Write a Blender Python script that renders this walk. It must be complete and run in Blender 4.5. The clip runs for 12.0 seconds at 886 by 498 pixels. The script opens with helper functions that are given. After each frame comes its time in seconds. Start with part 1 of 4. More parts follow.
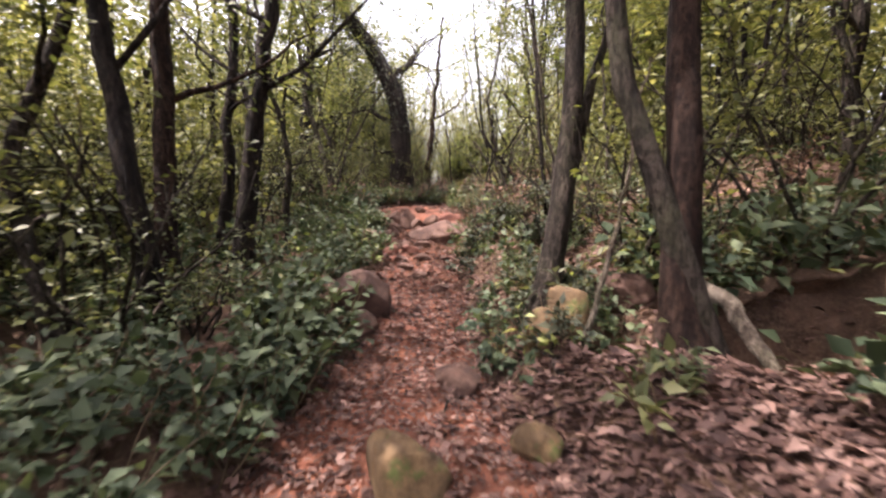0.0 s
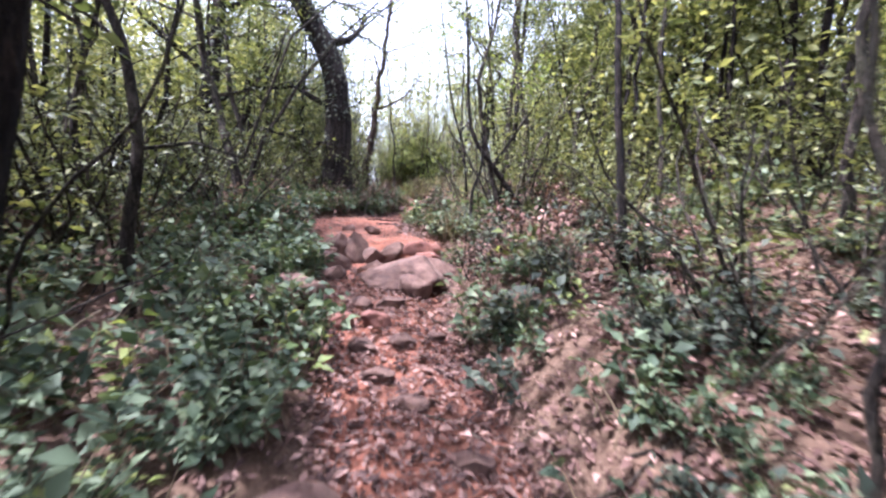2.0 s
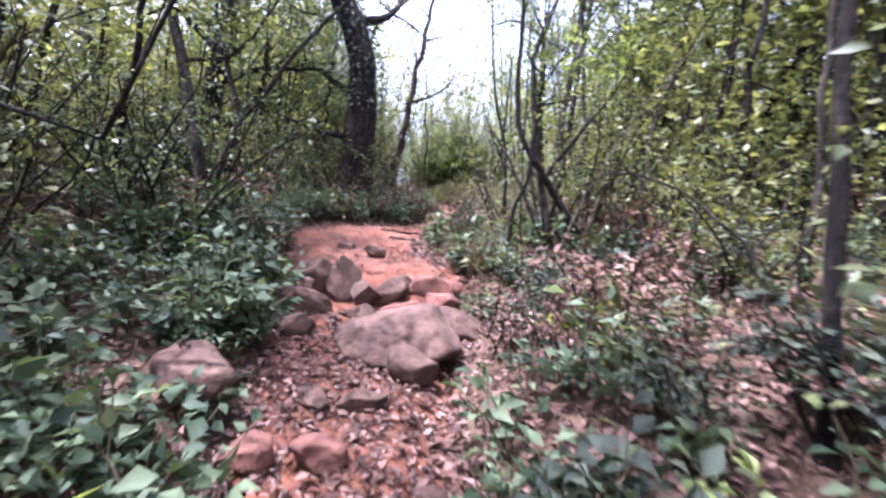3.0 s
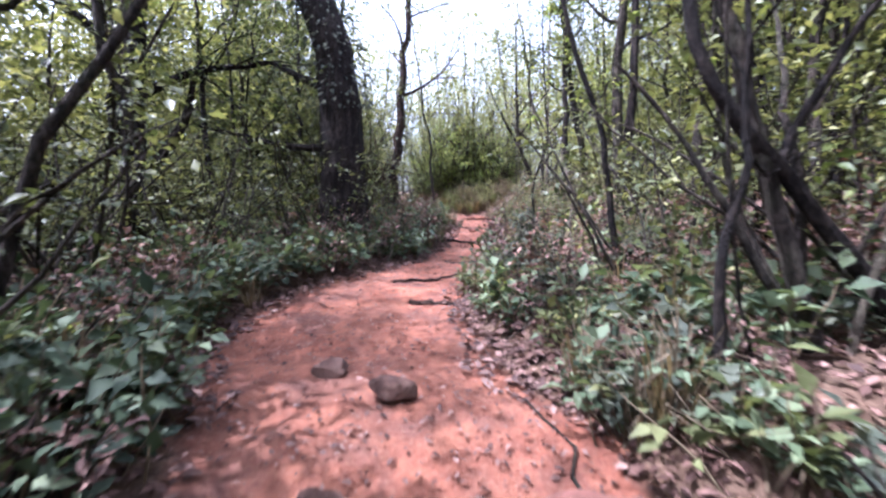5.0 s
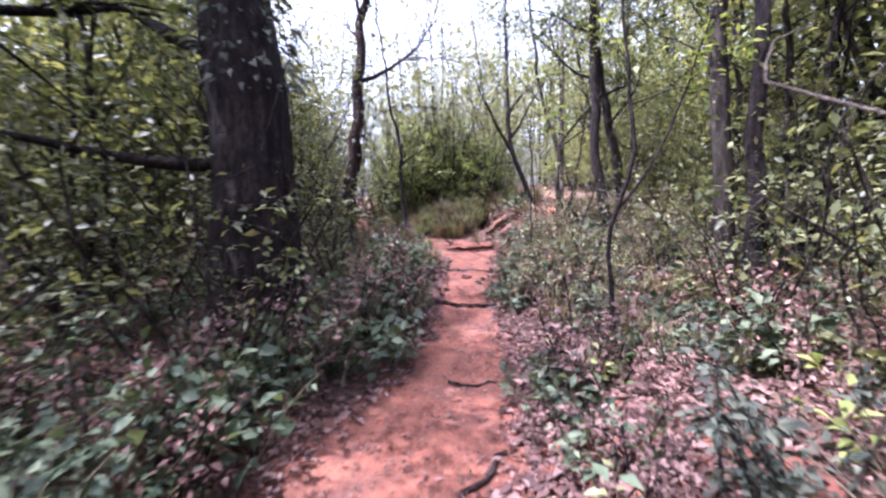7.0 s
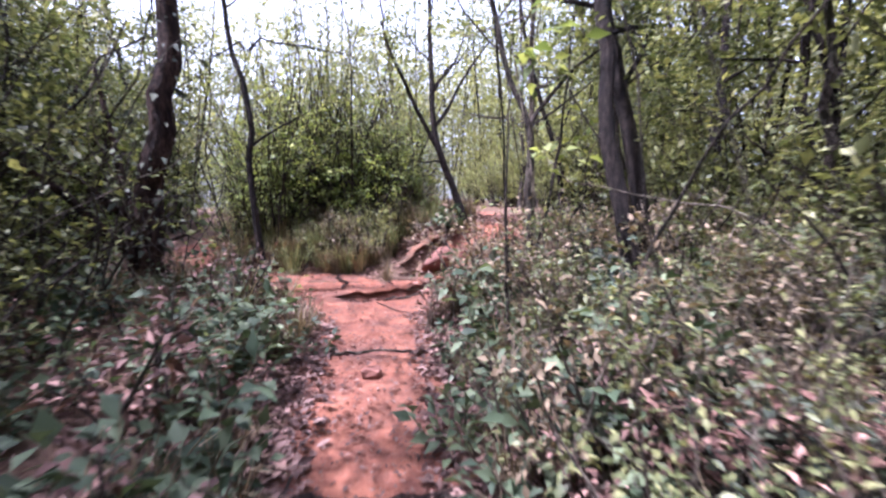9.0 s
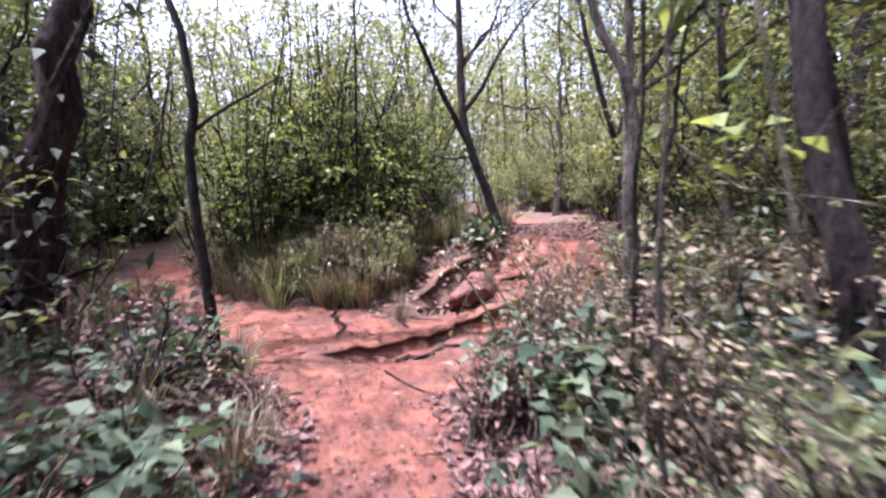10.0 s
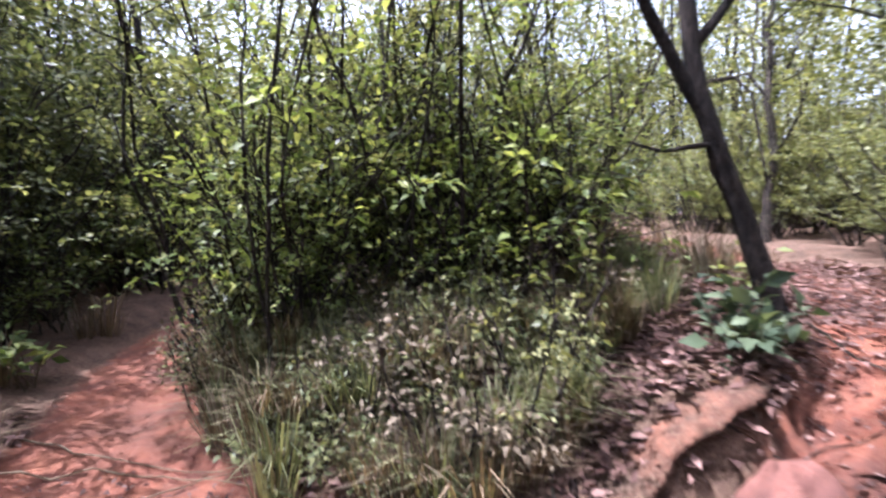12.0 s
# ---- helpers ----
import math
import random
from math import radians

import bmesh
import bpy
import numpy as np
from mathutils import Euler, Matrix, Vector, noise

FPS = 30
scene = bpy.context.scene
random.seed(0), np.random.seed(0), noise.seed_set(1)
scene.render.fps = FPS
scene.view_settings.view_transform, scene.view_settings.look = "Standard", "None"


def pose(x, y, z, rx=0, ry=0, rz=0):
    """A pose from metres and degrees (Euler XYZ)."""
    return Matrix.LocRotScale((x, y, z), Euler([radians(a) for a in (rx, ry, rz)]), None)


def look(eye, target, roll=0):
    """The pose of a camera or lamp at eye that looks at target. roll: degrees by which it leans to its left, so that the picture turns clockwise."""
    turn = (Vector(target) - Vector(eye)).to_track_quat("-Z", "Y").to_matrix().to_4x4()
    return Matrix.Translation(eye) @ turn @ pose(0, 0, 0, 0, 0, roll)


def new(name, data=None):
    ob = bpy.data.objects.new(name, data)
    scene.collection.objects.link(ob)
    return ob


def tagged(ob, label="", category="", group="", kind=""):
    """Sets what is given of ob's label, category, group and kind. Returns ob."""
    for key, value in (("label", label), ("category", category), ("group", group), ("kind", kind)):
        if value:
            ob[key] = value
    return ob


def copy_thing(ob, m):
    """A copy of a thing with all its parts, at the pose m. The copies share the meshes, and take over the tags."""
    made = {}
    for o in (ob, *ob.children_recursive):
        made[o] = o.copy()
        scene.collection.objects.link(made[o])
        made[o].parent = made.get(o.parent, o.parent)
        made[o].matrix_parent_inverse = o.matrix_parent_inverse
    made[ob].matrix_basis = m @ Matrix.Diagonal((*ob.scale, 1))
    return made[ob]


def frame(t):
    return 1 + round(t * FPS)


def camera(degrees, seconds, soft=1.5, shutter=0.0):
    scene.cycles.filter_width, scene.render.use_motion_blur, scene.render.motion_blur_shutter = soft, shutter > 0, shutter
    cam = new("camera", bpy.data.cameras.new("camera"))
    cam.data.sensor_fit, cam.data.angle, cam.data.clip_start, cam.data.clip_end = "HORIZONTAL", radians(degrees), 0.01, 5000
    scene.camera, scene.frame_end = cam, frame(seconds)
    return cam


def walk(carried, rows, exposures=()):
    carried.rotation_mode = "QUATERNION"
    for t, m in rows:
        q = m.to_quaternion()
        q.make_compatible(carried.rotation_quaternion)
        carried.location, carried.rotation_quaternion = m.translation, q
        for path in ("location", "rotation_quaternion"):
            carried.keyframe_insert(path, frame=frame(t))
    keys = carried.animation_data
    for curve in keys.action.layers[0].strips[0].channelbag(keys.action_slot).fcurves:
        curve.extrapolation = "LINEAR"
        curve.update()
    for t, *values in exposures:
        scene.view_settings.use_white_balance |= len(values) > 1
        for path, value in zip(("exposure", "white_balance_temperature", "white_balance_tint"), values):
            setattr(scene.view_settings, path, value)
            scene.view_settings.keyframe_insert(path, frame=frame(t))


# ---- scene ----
cam = camera(91.0, 12.0, soft=2.4, shutter=0.35)

PATH = [
    (0.000, 0.000, 0.000, 1.420, 85.00, -0.00, 0.00),
    (0.500, -0.245, 0.750, 1.513, 84.31, -0.14, -3.90),
    (1.000, -0.500, 1.404, 1.548, 84.05, -1.11, -8.13),
    (1.500, -0.627, 2.100, 1.610, 84.78, -2.39, -10.13),
    (2.000, -0.617, 2.926, 1.743, 85.47, -3.58, -10.03),
    (2.500, -0.495, 3.753, 1.890, 85.85, -5.33, -9.38),
    (3.000, -0.265, 4.640, 1.975, 85.28, -7.80, -5.44),
    (3.200, -0.278, 4.898, 2.006, 85.35, -9.00, -3.70),
    (4.800, -0.370, 7.150, 2.250, 85.00, 0.70, -4.50),
    (5.000, -0.430, 7.470, 2.318, 85.20, 0.49, -5.14),
    (5.500, -0.372, 8.264, 2.425, 86.00, 1.50, -3.93),
    (6.000, -0.369, 8.974, 2.586, 86.00, 1.62, -3.74),
    (6.500, -0.378, 9.676, 2.784, 85.50, 1.23, -5.91),
    (7.000, -0.449, 10.604, 2.950, 84.72, 1.03, -10.41),
    (7.500, -0.466, 11.355, 3.025, 82.66, 0.44, -19.59),
    (7.700, -0.405, 11.630, 3.048, 83.20, 0.20, -21.30),
    (9.300, 0.549, 14.522, 2.975, 86.90, 0.20, -22.90),
    (9.500, 0.661, 14.838, 2.995, 86.63, 0.21, -22.38),
    (10.000, 0.836, 15.628, 3.172, 86.79, -0.06, -20.85),
    (10.500, 1.012, 16.436, 3.288, 86.56, 0.34, -19.58),
    (11.000, 1.091, 17.204, 3.385, 86.36, 0.56, -19.40),
    (11.500, 1.237, 17.938, 3.425, 86.99, 0.56, -15.89),
    (12.000, 1.315, 18.554, 3.535, 88.01, 0.15, -7.82),
]
walk(cam, [(t, pose(x, y, z, rx, ry, rz)) for t, x, y, z, rx, ry, rz in PATH], exposures=[
    (0.0, 2.45, 6700, 24), (0.5, 2.65, 6150, 26), (1.5, 2.8, 5550, 24), (2.5, 2.8, 5250, 25), (5.0, 2.6, 5150, 25), (7.0, 2.6, 5250, 35), (9.5, 2.5, 5300, 32), (10.5, 2.5, 5400, 28),
    (11.0, 2.4, 5750, 22), (12.0, 2.5, 5350, 24)])


# ---- light: a midday sun, high to the left of the trail, seen through the canopy, and the sky ----
SUN_ELEVATION, SUN_AZIMUTH = 66.0, -90.0  # degrees above the horizon, degrees clockwise from +y
world = bpy.data.worlds.new("sky")
scene.world = world
world.use_nodes = True
wn = world.node_tree
sky = wn.nodes.new("ShaderNodeTexSky")
sky.sky_type, sky.sun_disc = "NISHITA", False
sky.sun_elevation, sky.sun_rotation = radians(SUN_ELEVATION), radians(SUN_AZIMUTH)
sky.dust_density, sky.ozone_density, sky.air_density = 7.0, 1.0, 1.0
haze = wn.nodes.new("ShaderNodeHueSaturation")
haze.inputs["Saturation"].default_value = 0.45
wn.links.new(sky.outputs["Color"], haze.inputs["Color"])
wn.links.new(haze.outputs["Color"], wn.nodes["Background"].inputs["Color"])
wn.nodes["Background"].inputs["Strength"].default_value = 0.15
sun = new("sun", bpy.data.lights.new("sun", "SUN"))
sun.data.energy, sun.data.angle, sun.data.color = 3.2, radians(0.53), (1.0, 0.95, 0.86)
e, a = radians(SUN_ELEVATION), radians(SUN_AZIMUTH)
sun.matrix_world = look((20 * math.cos(e) * math.sin(a), 20 * math.cos(e) * math.cos(a), 20 * math.sin(e)), (0, 0, 0))

# ---- materials ----


def material(name, rough=0.8, spec=0.3):
    m = bpy.data.materials.new(name)
    m.use_nodes = True
    b = m.node_tree.nodes["Principled BSDF"]
    b.inputs["Roughness"].default_value = rough
    b.inputs["Specular IOR Level"].default_value = spec
    return m, m.node_tree, b


def node(tree, kind, **inputs):
    n = tree.nodes.new(kind)
    for key, value in inputs.items():
        n.inputs[key.replace("_", " ")].default_value = value
    return n


def ramp(tree, source, *stops):
    n = tree.nodes.new("ShaderNodeValToRGB")
    while len(n.color_ramp.elements) < len(stops):
        n.color_ramp.elements.new(0.5)
    for el, (at, colour) in zip(n.color_ramp.elements, stops):
        el.position, el.color = at, (*colour, 1) if len(colour) == 3 else colour
    tree.links.new(source, n.inputs["Fac"])
    return n.outputs["Color"]


def blend(tree, fac, a, b, how="MIX"):
    n = tree.nodes.new("ShaderNodeMix")
    n.data_type, n.blend_type = "RGBA", how
    for socket, value in ((n.inputs[0], fac), (n.inputs[6], a), (n.inputs[7], b)):
        if hasattr(value, "links"):
            tree.links.new(value, socket)
        else:
            socket.default_value = value if isinstance(value, float) else (*value, 1)
    return n.outputs[2]


def noise_of(tree, scale, detail=4.0, rough=0.6, stretch=None, coord="Object"):
    at = tree.nodes.new("ShaderNodeTexCoord").outputs[coord]
    if stretch:
        mp = tree.nodes.new("ShaderNodeMapping")
        mp.inputs["Scale"].default_value = stretch
        tree.links.new(at, mp.inputs["Vector"])
        at = mp.outputs["Vector"]
    n = node(tree, "ShaderNodeTexNoise", Scale=scale, Detail=detail, Roughness=rough)
    tree.links.new(at, n.inputs["Vector"])
    return n.outputs["Fac"]


def bump(tree, bsdf, height, strength=0.5, distance=0.02):
    n = tree.nodes.new("ShaderNodeBump")
    n.inputs["Strength"].default_value, n.inputs["Distance"].default_value = strength, distance
    tree.links.new(height, n.inputs["Height"])
    tree.links.new(n.outputs["Normal"], bsdf.inputs["Normal"])


def leaf_material(name, dark, mid, light, glow=0.4, rough=0.42, spread=1.0):
    """Thin leaves: a glossy top, light shining through, and a tone of its own for each leaf and each plant."""
    m, t, b = material(name, rough, 0.22)
    island = t.nodes.new("ShaderNodeNewGeometry").outputs["Random Per Island"]
    plant = t.nodes.new("ShaderNodeObjectInfo").outputs["Random"]
    tone = ramp(t, island, (0.0, dark), (0.55, mid), (1.0, light))
    own = ramp(t, plant, (0.0, (0.8, 0.75, 0.8)), (1.0, (1.3, 1.11, 1.1)))
    tone = blend(t, 1.0, tone, own, "MULTIPLY")
    t.links.new(tone, b.inputs["Base Color"])
    through_leaf = t.nodes.new("ShaderNodeBsdfTranslucent")
    lit = blend(t, 1.0, tone, (1.2, 1.15, 0.62), "MULTIPLY")
    t.links.new(lit, through_leaf.inputs["Color"])
    mix = t.nodes.new("ShaderNodeMixShader")
    mix.inputs["Fac"].default_value = glow
    t.links.new(b.outputs["BSDF"], mix.inputs[1])
    t.links.new(through_leaf.outputs["BSDF"], mix.inputs[2])
    t.links.new(mix.outputs["Shader"], t.nodes["Material Output"].inputs["Surface"])
    return m


def bark_material(name, dark, mid, light, grain=14.0, moss=None):
    m, t, b = material(name, 0.92, 0.15)
    ridges = noise_of(t, grain, 6.0, 0.7, (1.0, 1.0, 0.16))
    patches = noise_of(t, 2.3, 3.0, 0.6)
    tone = ramp(t, ridges, (0.38, dark), (0.5, mid), (0.64, light))
    tone = blend(t, ramp(t, patches, (0.45, (0, 0, 0)), (0.7, (1, 1, 1))), tone, blend(t, 0.5, tone, moss or light))
    cracks = noise_of(t, grain * 2.6, 5.0, 0.75, (1.0, 1.0, 0.35))
    tone = blend(t, ramp(t, cracks, (0.4, (0.85, 0.85, 0.85)), (0.55, (0, 0, 0))), tone, dark)
    blotch = ramp(t, noise_of(t, 7.0, 4.0, 0.6), (0.56, (0, 0, 0)), (0.66, (0.55, 0.55, 0.55)))
    tone = blend(t, blotch, tone, light)
    t.links.new(tone, b.inputs["Base Color"])
    relief = t.nodes.new("ShaderNodeMath")
    t.links.new(ridges, relief.inputs[0])
    t.links.new(cracks, relief.inputs[1])
    bump(t, b, relief.outputs[0], 1.0, 0.045)
    return m


def rock_material(name, dark, mid, light, moss=0.0):
    m, t, b = material(name, 0.9, 0.25)
    grain = noise_of(t, 22.0, 8.0, 0.7)
    patches = noise_of(t, 4.0, 4.0, 0.6)
    tone = ramp(t, patches, (0.3, dark), (0.5, mid), (0.72, light))
    tone = blend(t, ramp(t, grain, (0.35, (0, 0, 0)), (0.75, (0.8, 0.8, 0.8))), tone, dark)
    if moss:
        spots = ramp(t, noise_of(t, 6.0, 5.0, 0.7), (0.62 - 0.2 * moss, (0, 0, 0)), (0.7 - 0.15 * moss, (1, 1, 1)))
        tone = blend(t, spots, tone, (0.07, 0.085, 0.025))
    t.links.new(tone, b.inputs["Base Color"])
    bump(t, b, grain, 0.8, 0.03)
    return m


def ground_material():
    """Red lateritic soil on the trodden ways, dark humus with rotting leaves beside them."""
    m, t, b = material("red_soil_and_humus", 0.95, 0.15)
    way = t.nodes.new("ShaderNodeAttribute")
    way.attribute_name = "trodden"
    big, mid, fine = noise_of(t, 0.9, 4.0), noise_of(t, 5.0, 6.0, 0.7), noise_of(t, 42.0, 6.0, 0.75)
    soil = ramp(t, mid, (0.28, (0.06, 0.026, 0.019)), (0.5, (0.165, 0.059, 0.037)), (0.74, (0.3, 0.122, 0.071)))
    soil = blend(t, ramp(t, big, (0.4, (0, 0, 0)), (0.65, (0.8, 0.8, 0.8))), soil, (0.12, 0.052, 0.034))
    stain = ramp(t, noise_of(t, 2.2, 5.0, 0.65), (0.5, (0, 0, 0)), (0.68, (0.8, 0.8, 0.8)))
    soil = blend(t, stain, soil, (0.07, 0.035, 0.028))
    soil = blend(t, ramp(t, fine, (0.5, (0, 0, 0)), (0.78, (0.6, 0.6, 0.6))), soil, (0.22, 0.13, 0.095))
    humus = ramp(t, mid, (0.3, (0.03, 0.018, 0.012)), (0.55, (0.085, 0.05, 0.034)), (0.75, (0.17, 0.1, 0.07)))
    humus = blend(t, ramp(t, fine, (0.45, (0, 0, 0)), (0.75, (0.8, 0.8, 0.8))), humus, (0.19, 0.13, 0.09))
    edge = t.nodes.new("ShaderNodeMath")
    edge.operation = "MULTIPLY_ADD"
    t.links.new(mid, edge.inputs[0])
    edge.inputs[1].default_value = 0.7
    edge.inputs[2].default_value = -0.35
    total = t.nodes.new("ShaderNodeMath")
    t.links.new(way.outputs["Fac"], total.inputs[0])
    t.links.new(edge.outputs[0], total.inputs[1])
    fac = ramp(t, total.outputs[0], (0.32, (0, 0, 0)), (0.62, (1, 1, 1)))
    t.links.new(blend(t, fac, humus, soil), b.inputs["Base Color"])
    relief = t.nodes.new("ShaderNodeMath")
    t.links.new(mid, relief.inputs[0])
    t.links.new(fine, relief.inputs[1])
    bump(t, b, relief.outputs[0], 0.75, 0.03)
    return m


SOIL = ground_material()
HERB = leaf_material("dull_green_herb_leaf", (0.023, 0.041, 0.022), (0.052, 0.082, 0.043), (0.108, 0.15, 0.084), 0.3, 0.6)
SHRUB = leaf_material("olive_shrub_leaf", (0.035, 0.05, 0.02), (0.078, 0.1, 0.04), (0.165, 0.19, 0.085), 0.36)
# yellow-green young leaves, brightened so that the colour also stands for sunlight
BRIGHT = leaf_material("yellow_green_lit_leaf", (0.06, 0.095, 0.027), (0.11, 0.16, 0.047), (0.23, 0.285, 0.095), 0.45)
CANOPY = leaf_material("canopy_leaf", (0.03, 0.045, 0.018), (0.07, 0.095, 0.036), (0.16, 0.19, 0.08), 0.4)
DARK_LEAF = leaf_material("dark_creeper_leaf", (0.02, 0.029, 0.02), (0.04, 0.054, 0.036), (0.08, 0.098, 0.064), 0.25, 0.7)
# paler than the canopy leaf: haze and sunlight are put into this colour
PALE_LIT_LEAF = leaf_material("pale_lit_leaf", (0.055, 0.075, 0.03), (0.12, 0.145, 0.06), (0.24, 0.27, 0.12), 0.45)
STRAW = leaf_material("dry_grass_blade", (0.065, 0.055, 0.032), (0.125, 0.105, 0.066), (0.21, 0.18, 0.115), 0.25, 0.7)
GRASS = leaf_material("green_grass_blade", (0.065, 0.085, 0.04), (0.135, 0.165, 0.08), (0.25, 0.28, 0.15), 0.35, 0.5)
LITTER = leaf_material("dead_brown_leaf", (0.035, 0.02, 0.016), (0.095, 0.056, 0.043), (0.22, 0.15, 0.12), 0.12, 0.7)
BARK = bark_material("grey_brown_bark", (0.01, 0.0075, 0.0062), (0.034, 0.026, 0.021), (0.088, 0.069, 0.056), 16.0, (0.075, 0.078, 0.045))
DARK_BARK = bark_material("dark_rough_bark", (0.005, 0.004, 0.0038), (0.016, 0.0115, 0.01), (0.04, 0.03, 0.025), 13.0)
RED_BARK = bark_material("reddish_bark", (0.008, 0.0045, 0.004), (0.026, 0.0145, 0.011), (0.065, 0.039, 0.029), 15.0)
PALE_BARK = bark_material("pale_lichened_bark", (0.04, 0.03, 0.024), (0.115, 0.09, 0.07), (0.24, 0.2, 0.16), 22.0, (0.2, 0.2, 0.13))
ROCK = rock_material("red_stained_rock", (0.036, 0.021, 0.017), (0.098, 0.054, 0.041), (0.18, 0.11, 0.084), 0.0)
MOSSY_ROCK = rock_material("mossy_ochre_rock", (0.04, 0.026, 0.015), (0.12, 0.076, 0.04), (0.23, 0.15, 0.074), 0.4)
CLAY = rock_material("red_clay_block", (0.075, 0.034, 0.027), (0.17, 0.072, 0.053), (0.28, 0.13, 0.095), 0.0)

# ---- the lie of the land: trails by their middle line (x, y), half width ----
MAIN = [(0.0, -8, 0.7), (-0.1, 0, 0.75), (-0.2, 1.75, 0.75), (-0.28, 2.4, 0.62), (-0.17, 3.5, 0.48), (-0.22, 4.6, 0.5), (-0.3, 5.6, 0.56), (-0.38, 6.9, 0.52),
        (-0.4, 8.0, 0.75), (-0.4, 9.0, 0.85), (-0.68, 9.7, 0.8), (-0.85, 10.6, 0.95), (-0.8, 11.5, 0.88), (-0.25, 12.9, 0.68), (0.27, 14.0, 0.55), (0.55, 14.8, 0.52),
        (0.85, 16.1, 0.46), (1.05, 16.8, 0.5), (1.2, 17.4, 0.5), (1.4, 18.3, 0.52), (1.45, 19.0, 0.8)]
LEFT_WAY = [(1.4, 18.9, 0.7), (1.2, 19.8, 0.65), (0.35, 20.2, 0.65), (-0.3, 21.3, 0.5), (-0.65, 22.5, 0.42), (-0.75, 24.0, 0.38), (-0.6, 26.0, 0.35), (0.0, 30.0, 0.35)]
RIGHT_WAY = [(1.5, 18.8, 0.7), (2.8, 19.3, 0.7), (4.0, 20.0, 0.7), (4.7, 20.9, 0.6), (5.2, 22.2, 0.45), (6.0, 24.0, 0.4), (6.6, 25.8, 0.45), (7.0, 28.5, 0.4)]
RISE = [(-60, -5.0), (-8, -0.8), (0, 0.0), (2.1, 0.2), (3.1, 0.29), (4.6, 0.5), (7.4, 0.9), (8.6, 1.04), (8.86, 1.28), (9.2, 1.35), (12.3, 1.53),
        (14.1, 1.58), (15.7, 1.69), (17.2, 1.93), (18.7, 2.13), (21, 2.27), (24, 2.5), (40, 3.4), (90, 5.0)]
LEDGE = [(0.35, 19.36), (0.8, 19.25), (1.15, 19.19), (1.42, 19.22), (1.76, 19.31), (2.05, 19.43), (2.4, 19.6), (2.76, 19.66), (3.12, 19.64), (3.6, 19.62), (4.1, 19.7)]
UPPER_LEDGE = [(2.1, 20.13), (2.28, 20.18), (2.52, 20.25), (2.75, 20.25), (3.0, 20.27), (3.3, 20.4)]
ISLAND = (1.7, 22.7, 1.95, 2.3)  # middle and half sizes of the overgrown patch where the trail forks



def to_line(x, y, line):
    """Distance to a line, minus its half width, for arrays x and y; and the side (+ to the right)."""
    best, side = np.full(np.shape(x), 1e9), np.zeros(np.shape(x))
    for (ax, ay, aw), (bx, by, bw) in zip(line, line[1:]):
        dx, dy = bx - ax, by - ay
        s = np.clip(((x - ax) * dx + (y - ay) * dy) / (dx * dx + dy * dy), 0, 1)
        d = np.hypot(x - ax - s * dx, y - ay - s * dy) - (aw + s * (bw - aw))
        near = d < best
        side = np.where(near, np.sign((x - ax) * dy - (y - ay) * dx), side)
        best = np.minimum(best, d)
    return best, side


def smooth(v):
    v = np.clip(v, 0, 1)
    return v * v * (3 - 2 * v)


def waves(x, y, seed, scale):
    """A cheap smooth unevenness of about -1 to 1."""
    r = np.random.RandomState(seed)
    total = 0
    for k in range(7):
        ang, ph, f = r.uniform(0, 6.28), r.uniform(0, 6.28), scale * r.uniform(0.6, 1.9)
        total = total + np.sin(f * (x * np.cos(ang) + y * np.sin(ang)) + ph + 0.8 * np.sin(f * 0.7 * (y * np.cos(ang) - x * np.sin(ang))))
    return total / 4.0


def off_trail(x, y):
    d1, side = to_line(x, y, MAIN)
    d2, _ = to_line(x, y, LEFT_WAY)
    d3, _ = to_line(x, y, RIGHT_WAY)
    return np.minimum(d1, np.minimum(d2, d3)), d1, side


